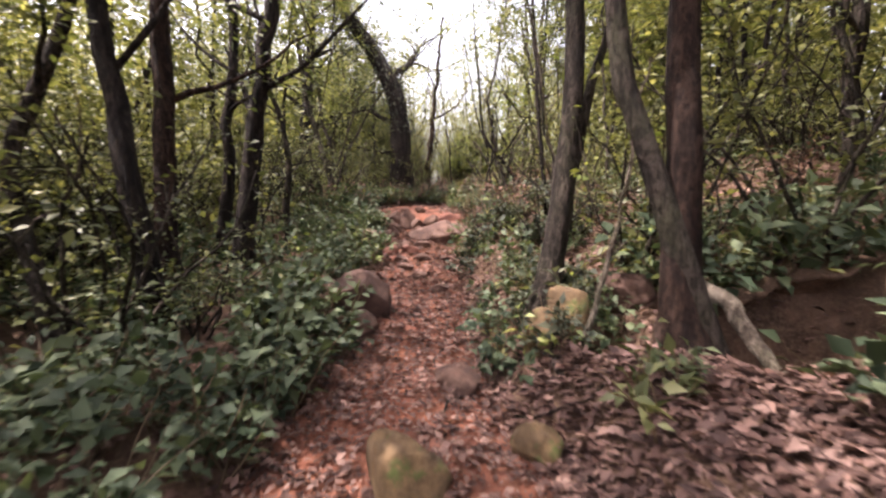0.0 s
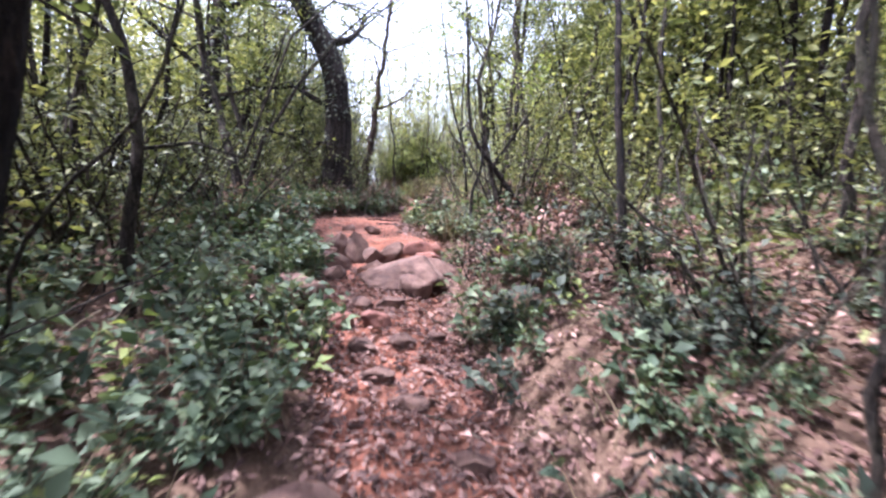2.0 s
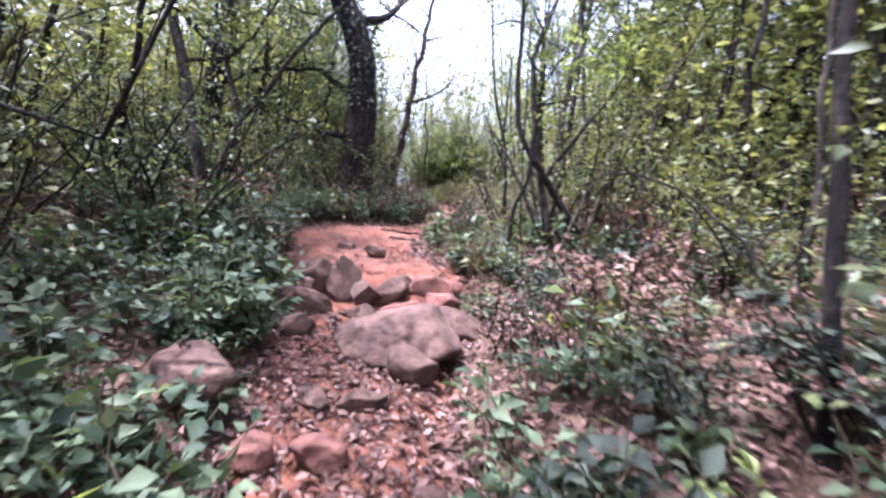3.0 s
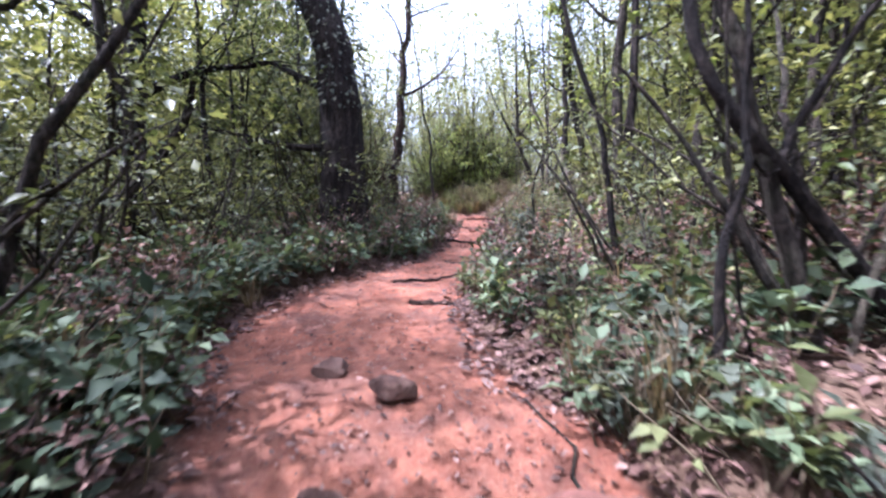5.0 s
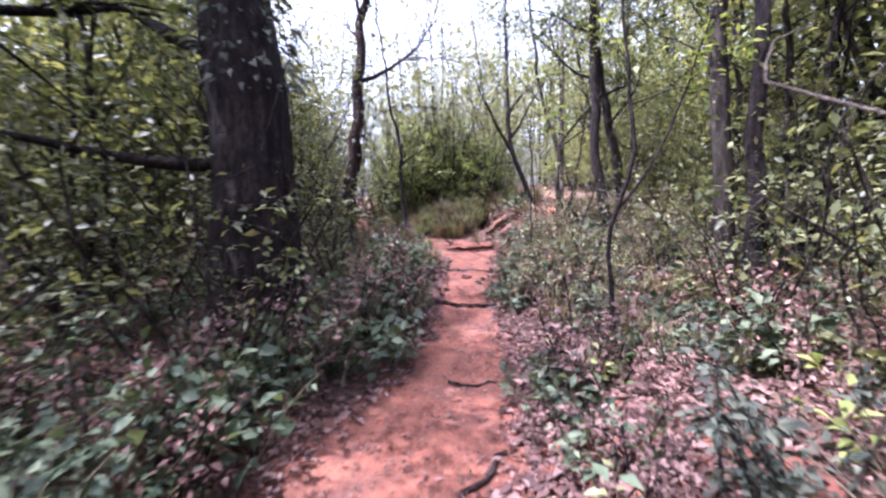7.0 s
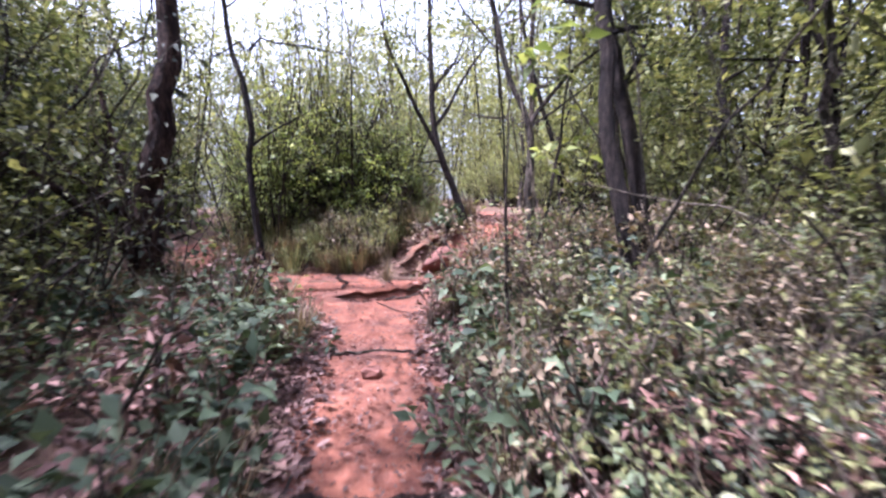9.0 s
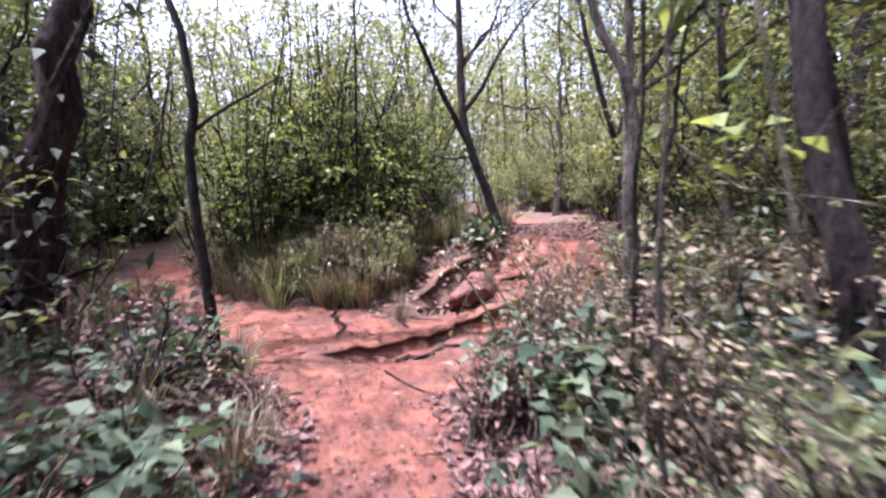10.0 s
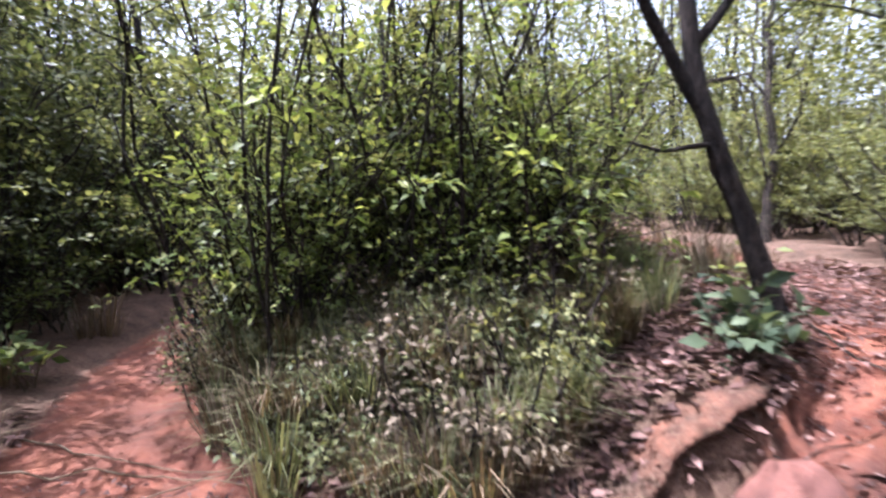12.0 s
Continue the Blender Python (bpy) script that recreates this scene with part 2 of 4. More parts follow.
def land(x, y):
    """Height of the ground, and how far it is trodden bare (0 to 1)."""
    x, y = np.asarray(x, float), np.asarray(y, float)
    d, d1, side = off_trail(x, y)
    z = np.interp(y, [p[0] for p in RISE], [p[1] for p in RISE])
    out = np.clip(d, 0, None)
    lane = np.clip(1 - (y - 17.0) / 3.0, 0, 1)  # the banks belong to the lane before the fork
    right, left = (side > 0) * lane, (side <= 0) * lane
    z = z + right * (0.3 * smooth(out / 0.6) + 0.26 * np.clip(out - 0.3, 0, 4) + 0.1 * np.clip(out - 4.3, 0, 9)) * np.interp(y, (7.5, 10.5), (1.0, 0.6)) + left * (0.13 * smooth(out / 0.45) + 0.02 * np.clip(out, 0, 8))
    z = z + (1 - lane) * (0.12 * smooth(out / 0.5) + 0.03 * np.clip(out, 0, 12))
    # the rocky step and the ditch beside the trail
    z = z - 0.12 * np.exp(-((d1 + 0.05) / 0.18) ** 2) * (side > 0) * smooth((y - 2) / 2) * smooth((8.5 - y) / 1.5)
    # the hollow washed out of the bank under the roots
    z = z - 0.75 * np.exp(-((x - 2.3) / 0.66) ** 4 - ((y - 2.48) / 0.42) ** 4) - 0.3 * np.exp(-((x - 1.08) / 0.2) ** 4 - ((y - 2.72) / 0.22) ** 4)
    # the eroded ledge at the fork: a step up, then the ground levels again
    jx, jy = x + 0.01 * waves(x, y, 8, 3.2), y + 0.01 * waves(x, y, 9, 3.4)
    dl, ls = to_line(jx, jy, [(px, py, 0.0) for px, py in LEDGE])
    d2, s2 = to_line(jx, jy, [(px, py, 0.0) for px, py in UPPER_LEDGE])
    z = z - 0.3 * np.where(s2 > 0, np.exp(-np.abs(d2) / 0.22) * smooth(np.abs(d2) / 0.06), 0) * smooth((x - 2.1) / 0.5) * (d2 < 2) * smooth((4.4 - x) / 0.6)
    z = z - 0.17 * np.where(ls > 0, np.exp(-np.abs(dl) / 0.3) * smooth(np.abs(dl) / 0.05), 0) * smooth((x - 0.6) / 1.2) * (dl < 3) * smooth((4.2 - x) / 0.8)
    z = z + 0.74 * smooth((x - 2.1) / 1.9) * smooth((y - 19.0) / 1.6)
    # the hump of the overgrown patch
    ix, iy, rx, ry = ISLAND
    hump = np.clip(1 - ((x - ix) / rx) ** 2 - ((y - iy) / ry) ** 2, 0, 1)
    z = z + 0.22 * smooth(hump * 2) + 0.25 * np.exp(-((x - 2.85) / 0.45) ** 2 - ((y - 20.5) / 0.45) ** 2)
    patch = np.hypot((x - 0.75) / 0.75, (y - 12.2) / 0.85)  # a bare patch beside the lane
    trod = np.maximum(smooth(0.5 - d / 0.5), 0.9 * smooth((1.1 - patch) / 0.4))
    trod = trod * (1 - 0.4 * smooth((x - 3.3) / 1.0) * (y > 18))
    z = z + waves(x, y, 3, 0.5) * 0.05 * smooth(out / 3) + waves(x, y, 4, 2.6) * (0.012 + 0.03 * smooth(out)) + waves(x, y, 5, 7.0) * 0.012 + waves(x, y, 6, 16.0) * 0.01 + waves(x, y, 7, 34.0) * 0.004
    return z, trod


def height(x, y):
    return float(land(np.array([x]), np.array([y]))[0][0])

# ---- mesh helpers ----


def mesh_from(name, verts, faces, mat, smooth_shade=False):
    """One mesh from an array of corners and a list of faces, or an array of equal faces."""
    me = bpy.data.meshes.new(name)
    verts = np.asarray(verts, np.float32).reshape(-1, 3)
    if isinstance(faces, np.ndarray):
        n, k = faces.shape
        me.vertices.add(len(verts))
        me.vertices.foreach_set("co", verts.ravel())
        me.loops.add(n * k)
        me.loops.foreach_set("vertex_index", faces.astype(np.int32).ravel())
        me.polygons.add(n)
        me.polygons.foreach_set("loop_start", np.arange(0, n * k, k, dtype=np.int32))
        me.update(calc_edges=True)
    else:
        me.from_pydata(verts.tolist(), [], faces)
    if smooth_shade:
        me.polygons.foreach_set("use_smooth", np.ones(len(me.polygons), bool))
    me.materials.append(mat)
    return me


def part(name, me, parent, label="", kind=""):
    ob = new(name, me)
    ob.parent = parent
    return tagged(ob, label, kind=kind)


def unit(v):
    return v / np.maximum(np.linalg.norm(v, axis=-1, keepdims=True), 1e-9)


def leaves(at, way, up, length, width, droop=0.15, fold=0.25):
    """Folded, drooping leaf blades: arrays of stalk ends, directions, upper sides, lengths and widths."""
    at, way, up = np.asarray(at, float), unit(np.asarray(way, float)), np.asarray(up, float)
    side = unit(np.cross(way, up))
    up = np.cross(side, way)
    l, w = np.asarray(length, float)[:, None], np.asarray(width, float)[:, None] / 2
    mid = at + way * l * 0.45
    v = np.stack([at, mid + side * w + up * w * fold, mid - up * l * droop * 0.15, mid - side * w + up * w * fold, at + way * l - up * l * droop], 1)
    f = np.array([[0, 1, 2], [1, 4, 2], [0, 2, 3], [2, 4, 3]])
    n = len(at)
    return v.reshape(-1, 3), (f[None] + 5 * np.arange(n)[:, None, None]).reshape(-1, 3)


def plain_leaves(at, way, up, length, width):
    """Far leaves: two folded triangles each."""
    way = unit(way)
    side = unit(np.cross(way, up))
    lift = np.cross(side, way)
    l, w = length[:, None], width[:, None] / 2
    mid = at + way * l * 0.5 + lift * w * 0.4
    v = np.stack([at, mid + side * w, at + way * l, mid - side * w], 1)
    f = np.array([[0, 1, 2], [0, 2, 3]])
    return v.reshape(-1, 3), (f[None] + 4 * np.arange(len(at))[:, None, None]).reshape(-1, 3)


def join(*pieces):
    vs, fs, k = [], [], 0
    for v, f in pieces:
        vs.append(v)
        fs.append(f + k)
        k += len(v)
    return np.concatenate(vs), np.concatenate(fs)


def tube(points, radii, sides=8, lump=0.0, rng=None):
    """A tapering, slightly lumpy tube along points, in quads, closed at its tip by its own thinness."""
    p = np.asarray(points, float)
    d = unit(np.gradient(p, axis=0))
    ref = np.array([0.0, 1.0, 0.0]) if abs(d[0][1]) < 0.8 else np.array([1.0, 0.0, 0.0])
    a = unit(np.cross(d, ref))
    b = np.cross(d, a)
    th = np.linspace(0, 2 * np.pi, sides, endpoint=False)
    r = np.asarray(radii, float)[:, None] * np.ones(sides)
    if lump and rng is not None:
        r = r * (1 + lump * rng.uniform(-1, 1, r.shape)) * (1 + lump * 0.8 * np.sin(th * 3 + rng.uniform(0, 6)))
    v = p[:, None] + r[..., None] * (np.cos(th)[None, :, None] * a[:, None] + np.sin(th)[None, :, None] * b[:, None])
    n = len(p)
    i = np.arange(n - 1)[:, None] * sides
    j = np.arange(sides)[None]
    q = np.stack([i + j, i + (j + 1) % sides, i + sides + (j + 1) % sides, i + sides + j], -1).reshape(-1, 4)
    return v.reshape(-1, 3), q


def wander(start, way, length, steps, rng, bend=0.12, lift=0.0):
    """A crooked line from start, like a stem or twig."""
    p, d = [np.asarray(start, float)], unit(np.asarray(way, float))
    for _ in range(steps):
        d = unit(d + rng.normal(0, bend, 3) + np.array([0, 0, lift]))
        p.append(p[-1] + d * length / steps)
    return np.array(p)


def along(line, s):
    """Points and directions at the shares s of a line."""
    s = np.asarray(s) * (len(line) - 1)
    i = np.minimum(s.astype(int), len(line) - 2)
    f = (s - i)[:, None]
    return line[i] * (1 - f) + line[i + 1] * f, unit(line[i + 1] - line[i])


def spray(line, n, size, rng, lo=0.25, spread=1.0, droop=0.15, slim=0.45, reach=0.0, plain_form=False):
    """Leaves set along a twig, pointing outwards and a little up."""
    at, d = along(line, rng.uniform(lo, 1.0, n))
    way = unit(d * 0.5 + rng.normal(0, spread, (n, 3)) * np.array([1, 1, 0.45]))
    up = np.array([0, 0, 1.0]) + rng.normal(0, 0.45, (n, 3))
    l = size * rng.uniform(0.6, 1.3, n)
    if plain_form:
        return plain_leaves(at + way * reach * rng.uniform(0, 1, (n, 1)), way, up, l, l * slim * rng.uniform(0.8, 1.2, n))
    return leaves(at + way * reach * rng.uniform(0, 1, (n, 1)), way, up, l, l * slim * rng.uniform(0.8, 1.2, n), droop)


# ---- ground: one sheet, fine beside the trail and coarse far off ----


def steps(lo, hi, fine_lo, fine_hi, fine):
    out, s = list(np.arange(fine_lo, fine_hi, fine)), fine
    v = fine_hi
    while v < hi:
        out.append(v)
        s *= 1.16
        v += s
    out.append(hi)
    s, v = fine, fine_lo
    while v > lo:
        s *= 1.16
        v -= s
        out.insert(0, max(v, lo))
    return np.array(out)


gx, gy = steps(-700, 700, -2.6, 5.2, 0.07), steps(-700, 900, -1.5, 24.0, 0.075)
X, Y = np.meshgrid(gx, gy)
Z, T = land(X, Y)
nx, ny = len(gx), len(gy)
k = np.arange((ny - 1) * nx).reshape(ny - 1, nx)[:, :-1]
ground = new("ground", mesh_from("ground", np.stack([X, Y, Z], -1).reshape(-1, 3), np.stack([k, k + 1, k + nx + 1, k + nx], -1).reshape(-1, 4), SOIL, True))
mask = ground.data.attributes.new("trodden", "FLOAT", "POINT")
mask.data.foreach_set("value", T.astype(np.float32).ravel())
tagged(ground, "red earth woodland floor with a trodden footpath", "ground", kind="structure")


# ---- undercut lips of earth where the rain has cut the footpath ----
def earth_lip(line, seed, reach, thick, trodden, label):
    """An overhanging edge of trodden earth along a plan line; its upper side lies flush with the ground behind."""
    rng = np.random.RandomState(seed)
    p = np.array(line)
    n = 26 * len(p)
    s = np.linspace(0, len(p) - 1, n)
    c = np.stack([np.interp(s, range(len(p)), p[:, 0]), np.interp(s, range(len(p)), p[:, 1])], 1)
    for _ in range(6):
        c[1:-1] = (c[:-2] + 2 * c[1:-1] + c[2:]) / 4
    way = unit(np.gradient(c, axis=0))
    back = np.stack([-way[:, 1], way[:, 0]], 1)
    back *= np.sign(back[:, 1:])
    fade = smooth(np.minimum(np.arange(n), np.arange(n)[::-1]) / (0.28 * n))
    rough = waves(c[:, 0], c[:, 1], seed, 5.0) * 0.5 + waves(c[:, 0], c[:, 1], seed + 1, 14.0) * 0.45 + rng.normal(0, 0.1, n)
    top = land(*(c + back * 0.16).T)[0]
    rows = []
    for off, drop in ((0.3, 0.05), (0.17, 0.002), (0.08, -0.008), (0.0, -0.008), (-reach, 0.012), (-reach - 0.012, thick * 0.5), (-reach + 0.03, thick), (0.06, thick + 0.05), (0.14, thick + 0.22)):
        o = off + (rough * 0.04 if off < 0.06 else 0) + (1 - fade) * (0.09 if off < 0.05 else 0)
        q = c + back * np.broadcast_to(o, n)[:, None]
        z = top if off < 0.1 else land(q[:, 0], q[:, 1])[0]
        rows.append(np.column_stack([q, z - drop * (0.35 + 0.65 * fade) - (1 - fade) * 0.03 + rough * 0.009 + 0.012 * waves(q[:, 0], q[:, 1], seed + 2, 18.0)]))
    m = len(rows)
    k = (np.arange(m - 1)[:, None] * n + np.arange(n - 1)).ravel()
    me = mesh_from("earth_ledge", np.concatenate(rows), np.stack([k, k + 1, k + n + 1, k + n], -1), SOIL, True)
    bare = me.attributes.new("trodden", "FLOAT", "POINT")
    bare.data.foreach_set("value", np.full(m * n, trodden, np.float32))
    return tagged(new("earth_ledge", me), label, "earth ledge")


earth_lip(LEDGE, 501, 0.05, 0.05, 1.0, "undercut ledge of red earth crossing the forked footpath")
earth_lip(UPPER_LEDGE, 511, 0.035, 0.06, 0.4, "undercut earth ledge below the grassy hump")
earth_lip([(3.15, 20.06), (3.4, 20.0), (3.7, 19.98), (3.95, 20.05)], 521, 0.03, 0.04, 0.8, "short undercut ledge of red earth")

earth_lip([(1.6, 2.86), (1.9, 2.84), (2.25, 2.88), (2.6, 2.84), (2.95, 2.86)], 531, 0.08, 0.05, 0.0, "overhanging edge of humus above a washed-out hollow")

# ---- trees ----


def tree(name, label, base, bends, tall, radius, seed, bark, leaf=None, wobble=0.03, limbs=6, crown=900, leaf_size=0.09, sides=9, low=0.4, limb_len=1.6,
         twigs=6, flare=1.5, forks=(), group="", clad=0, clad_from=0.06):
    """A tree that stands at base (x, y); its stem passes the bends (height, dx, dy) and goes on to the given height."""
    rng = np.random.RandomState(seed)
    x, y = base
    z = height(x, y) - 0.08
    hold = new(name)
    hold.matrix_world = pose(x, y, z)
    n = 22
    k = [(0.0, 0.0, 0.0)] + [b for b in bends if b[0] > 0.05]
    (h1, x1, y1), (h2, x2, y2) = k[-2], k[-1]
    grow = (tall - h2) / (h2 - h1) * 0.7
    if tall > h2 + 0.2:
        k.append((tall, x2 + (x2 - x1) * min(grow, 2.0), y2 + (y2 - y1) * min(grow, 2.0)))
    k = np.array(k)
    hs = np.linspace(0, 1, n) ** 1.15 * k[-1, 0]
    s = hs / k[-1, 0]
    line = np.stack([np.interp(hs, k[:, 0], k[:, 1]), np.interp(hs, k[:, 0], k[:, 2]), hs], 1)
    line[1:-1, :2] = line[1:-1, :2] * 0.5 + (line[:-2, :2] + line[2:, :2]) * 0.25
    line[1:, :2] += rng.normal(0, wobble, (n - 1, 2)) * np.minimum(s[1:, None] * 5, 1)
    rad = radius * (1 - 0.72 * s ** 0.8) * (1 + (flare - 1) * np.exp(-hs / 0.16))
    part("trunk", mesh_from("trunk", *tube(line, rad, sides, 0.07, rng), bark, True), hold)
    if leaf is CANOPY:
        crown, limb_len = crown * 2, limb_len * 1.25
    foliage = []
    starts = list(np.linspace(low, 0.97, limbs) + rng.uniform(-0.03, 0.03, limbs)) if limbs else []
    for j, at in enumerate(starts):
        at = min(max(at, 0.05), 0.99)
        p, d = along(line, np.array([at]))
        ang = j * 2.4 + rng.uniform(-0.6, 0.6)
        way = np.array([math.cos(ang), math.sin(ang), rng.uniform(0.35, 1.0)])
        length = limb_len * rng.uniform(0.6, 1.25) * (1.15 - 0.4 * at)
        limb = clear(wander(p[0], way, length, 7, rng, 0.16, 0.04), x, y, z)
        r0 = min(radius * 0.33, np.interp(at, s, rad) * 0.5)
        pieces = [tube(limb, np.linspace(r0, r0 * 0.25, 8), 5)]
        for q in range(twigs):
            c, cd = along(limb, np.array([rng.uniform(0.25, 1.0)]))
            tw = clear(wander(c[0], cd[0] + rng.normal(0, 0.75, 3) + np.array([0, 0, 0.1]), length * rng.uniform(0.3, 0.65), 4, rng, 0.2), x, y, z)
            pieces.append(tube(tw, np.linspace(r0 * 0.28, r0 * 0.08, 5), 4))
            if leaf and crown:
                foliage.append(spray(tw, max(3, int(crown / (limbs * twigs))), leaf_size, rng, 0.05, 1.0, 0.2, 0.5, leaf_size * 2.2, leaf is not BRIGHT))
        part("branch", mesh_from("branch", *join(*pieces), bark, True), hold)
    for at, ang, rise, length, r0 in forks:
        p, d = along(line, np.array([at]))
        limb = wander(p[0], (math.cos(radians(ang)), math.sin(radians(ang)), rise), length, 9, rng, 0.09, 0.02)
        part("branch", mesh_from("branch", *tube(limb, np.linspace(r0, r0 * 0.3, 10), 7, 0.05, rng), bark, True), hold)
        if leaf and crown:
            for q in range(4):
                c, cd = along(limb, np.array([rng.uniform(0.4, 1.0)]))
                tw = clear(wander(c[0], cd[0] + rng.normal(0, 0.8, 3), 0.7, 4, rng, 0.2), x, y, z)
                foliage.append(spray(tw, 26, leaf_size, rng, 0.05, 1.0, 0.2, 0.48, leaf_size * 2))
    if clad:
        share = rng.uniform(clad_from, 0.8, clad) ** 0.9
        at, d = along(line, share)
        ang = rng.uniform(0, 6.28, clad)
        out = np.stack([np.cos(ang), np.sin(ang), rng.uniform(-0.9, 0.1, clad)], 1)
        r = np.interp(share, np.linspace(0, 1, n), rad)[:, None]
        l = rng.uniform(0.06, 0.15, clad)
        part("creeper", mesh_from("creeper", *leaves(at + out * np.array([1, 1, 0]) * (r + rng.uniform(0, 0.35, (clad, 1)) ** 1.5), out, np.array([0, 0, 1]) + rng.normal(0, 0.4, (clad, 3)), l, l * 0.5, 0.3), DARK_LEAF), hold)
    if foliage:
        spots_v, quads = join(*foliage)
        mid_v = spots_v[quads].mean(1) + np.array([x, y, z])
        free = (off_trail(mid_v[:, 0], mid_v[:, 1])[0] > 0.55) | (mid_v[:, 2] - land(mid_v[:, 0], mid_v[:, 1])[0] > 3.1)
        quads = quads[free]  # no leaf hangs in the trodden way
        part("crown", mesh_from("crown", spots_v, quads, leaf), hold, kind="stuff")
    return tagged(hold, label, "tree", group)


def clear(line, x, y, z):
    """Bends a branch up where it would hang into the way at head height."""
    d = off_trail(line[:, 0] + x, line[:, 1] + y)[0]
    ground_z = land(line[:, 0] + x, line[:, 1] + y)[0]
    low = np.clip(2.7 - (line[:, 2] + z - ground_z), 0, None) * smooth((0.65 - d) / 0.4)
    out = line.copy()
    out[:, 2] += low
    return out


def scatter(lo, hi, n, rng, keep):
    """Up to n places (x, y) in a stretch of the plan where keep(distance off the trail, x, y) holds."""
    x, y = rng.uniform(lo[0], hi[0], n), rng.uniform(lo[1], hi[1], n)
    d, d1, side = off_trail(x, y)
    ok = keep(d, x, y)
    z, _ = land(x, y)
    return np.stack([x, y, z], 1)[ok]


def herb(seed, stems=11, tall=0.42, leaf=0.085, per=9, mat=HERB, slim=0.62, name="undergrowth_plant"):
    """A leafy herb: soft stems leaning out of one root with broad leaves."""
    rng = np.random.RandomState(seed)
    blades, stalks = [], []
    for j in range(stems):
        ang = rng.uniform(0, 6.28)
        st = wander((rng.normal(0, 0.07), rng.normal(0, 0.07), -0.03), (math.cos(ang) * 0.6, math.sin(ang) * 0.6, 1.0), tall * rng.uniform(0.55, 1.3), 5, rng, 0.15)
        stalks.append(tube(st, np.linspace(0.005, 0.002, 6), 3))
        blades.append(spray(st, per, leaf, rng, 0.25, 1.0, 0.22, slim, leaf * 0.5))
    hold = new(name)
    part("stem", mesh_from("stem", *join(*stalks), STRAW), hold, kind="stuff")
    part("foliage", mesh_from("foliage", *join(*blades), mat), hold, kind="stuff")
    return hold


def shrub(seed, tall=1.5, stems=7, per=70, leaf=0.055, mat=SHRUB, bark=BARK, name="shrub", spread=0.55):
    """A woody shrub: thin crooked stems, side twigs and many small leaves."""
    rng = np.random.RandomState(seed)
    blades, hold = [], new(name)
    wood = []
    for j in range(stems):
        ang = rng.uniform(0, 6.28)
        h = tall * rng.uniform(0.6, 1.15)
        st = wander((rng.normal(0, 0.09), rng.normal(0, 0.09), -0.05), (math.cos(ang) * spread, math.sin(ang) * spread, 1.0), h, 8, rng, 0.14, 0.03)
        wood.append(tube(st, np.linspace(0.011, 0.004, 9) * (0.7 + tall * 0.3), 5))
        for q in range(6):
            c, cd = along(st, np.array([rng.uniform(0.3, 1.0)]))
            tw = wander(c[0], cd[0] * 0.6 + rng.normal(0, 0.7, 3), h * rng.uniform(0.15, 0.35), 4, rng, 0.2)
            wood.append(tube(tw, np.linspace(0.004, 0.0015, 5), 3))
            blades.append(spray(tw, per // 6, leaf, rng, 0.05, 1.0, 0.2, 0.5, leaf * 1.2, tall > 1.9 and mat is not BRIGHT))
    part("stem", mesh_from("stem", *join(*wood), bark, True), hold, kind="stuff")
    part("foliage", mesh_from("foliage", *join(*blades), mat), hold, kind="stuff")
    return hold


def tuft(seed, n=60, tall=0.4, mat=STRAW, name="grass_tuft"):
    """A tuft of long arching blades, each in two bent pieces."""
    rng = np.random.RandomState(seed)
    ang, l = rng.uniform(0, 6.28, n), tall * rng.uniform(0.5, 1.3, n)
    lean = rng.uniform(0.1, 0.9, n)
    out = np.stack([np.cos(ang), np.sin(ang), 0 * ang], 1)
    side = np.stack([-np.sin(ang), np.cos(ang), 0 * ang], 1)
    foot = out * rng.uniform(0, 0.1, (n, 1)) - np.array([0, 0, 0.02])
    w = rng.uniform(0.0025, 0.005, n)[:, None]
    up = np.array([0, 0, 1.0])
    mid = foot + out * (l * lean * 0.35)[:, None] + up * (l * 0.62)[:, None]
    tip = foot + out * (l * lean)[:, None] + up * (l * (1 - 0.45 * lean))[:, None]
    v = np.stack([foot - side * w, foot + side * w, mid + side * w, mid - side * w, tip], 1).reshape(-1, 3)
    f = np.array([[0, 1, 2], [0, 2, 3], [3, 2, 4]])
    f = (f[None] + 5 * np.arange(n)[:, None, None]).reshape(-1, 3)
    return new(name, mesh_from(name, v, f, mat))


def rock(name, label, x, y, size, seed, mat, turn=0, sink=0.32, lift=0.0):
    """A rounded, chipped stone, sunk into the ground."""
    rng = np.random.RandomState(seed)
    bm = bmesh.new()
    bmesh.ops.create_icosphere(bm, subdivisions=4, radius=1.0)
    cuts = [(unit(rng.normal(0, 1, 3)), rng.uniform(0.5, 0.85)) for _ in range(15)]
    off = Vector(rng.uniform(-50, 50, 3))
    for v in bm.verts:
        p = np.array(v.co)
        for nrm, dd in cuts:
            over = p @ nrm - dd
            if over > 0:
                p = p - nrm * over * 0.96
        q = Vector(p)
        q *= 1 + 0.13 * noise.noise(q * 1.7 + off) + 0.05 * noise.noise(q * 5 + off)
        v.co = Vector((q.x * size[0] / 2, q.y * size[1] / 2, q.z * size[2] / 2))
    me = bpy.data.meshes.new(name)
    bm.to_mesh(me)
    bm.free()
    me.polygons.foreach_set("use_smooth", np.ones(len(me.polygons), bool))
    me.materials.append(mat)
    ob = new(name, me)
    ob.matrix_world = pose(x, y, height(x, y) + size[2] * (0.5 - sink) + lift, rng.uniform(-10, 10), rng.uniform(-10, 10), turn)
    return tagged(ob, label, "rock")


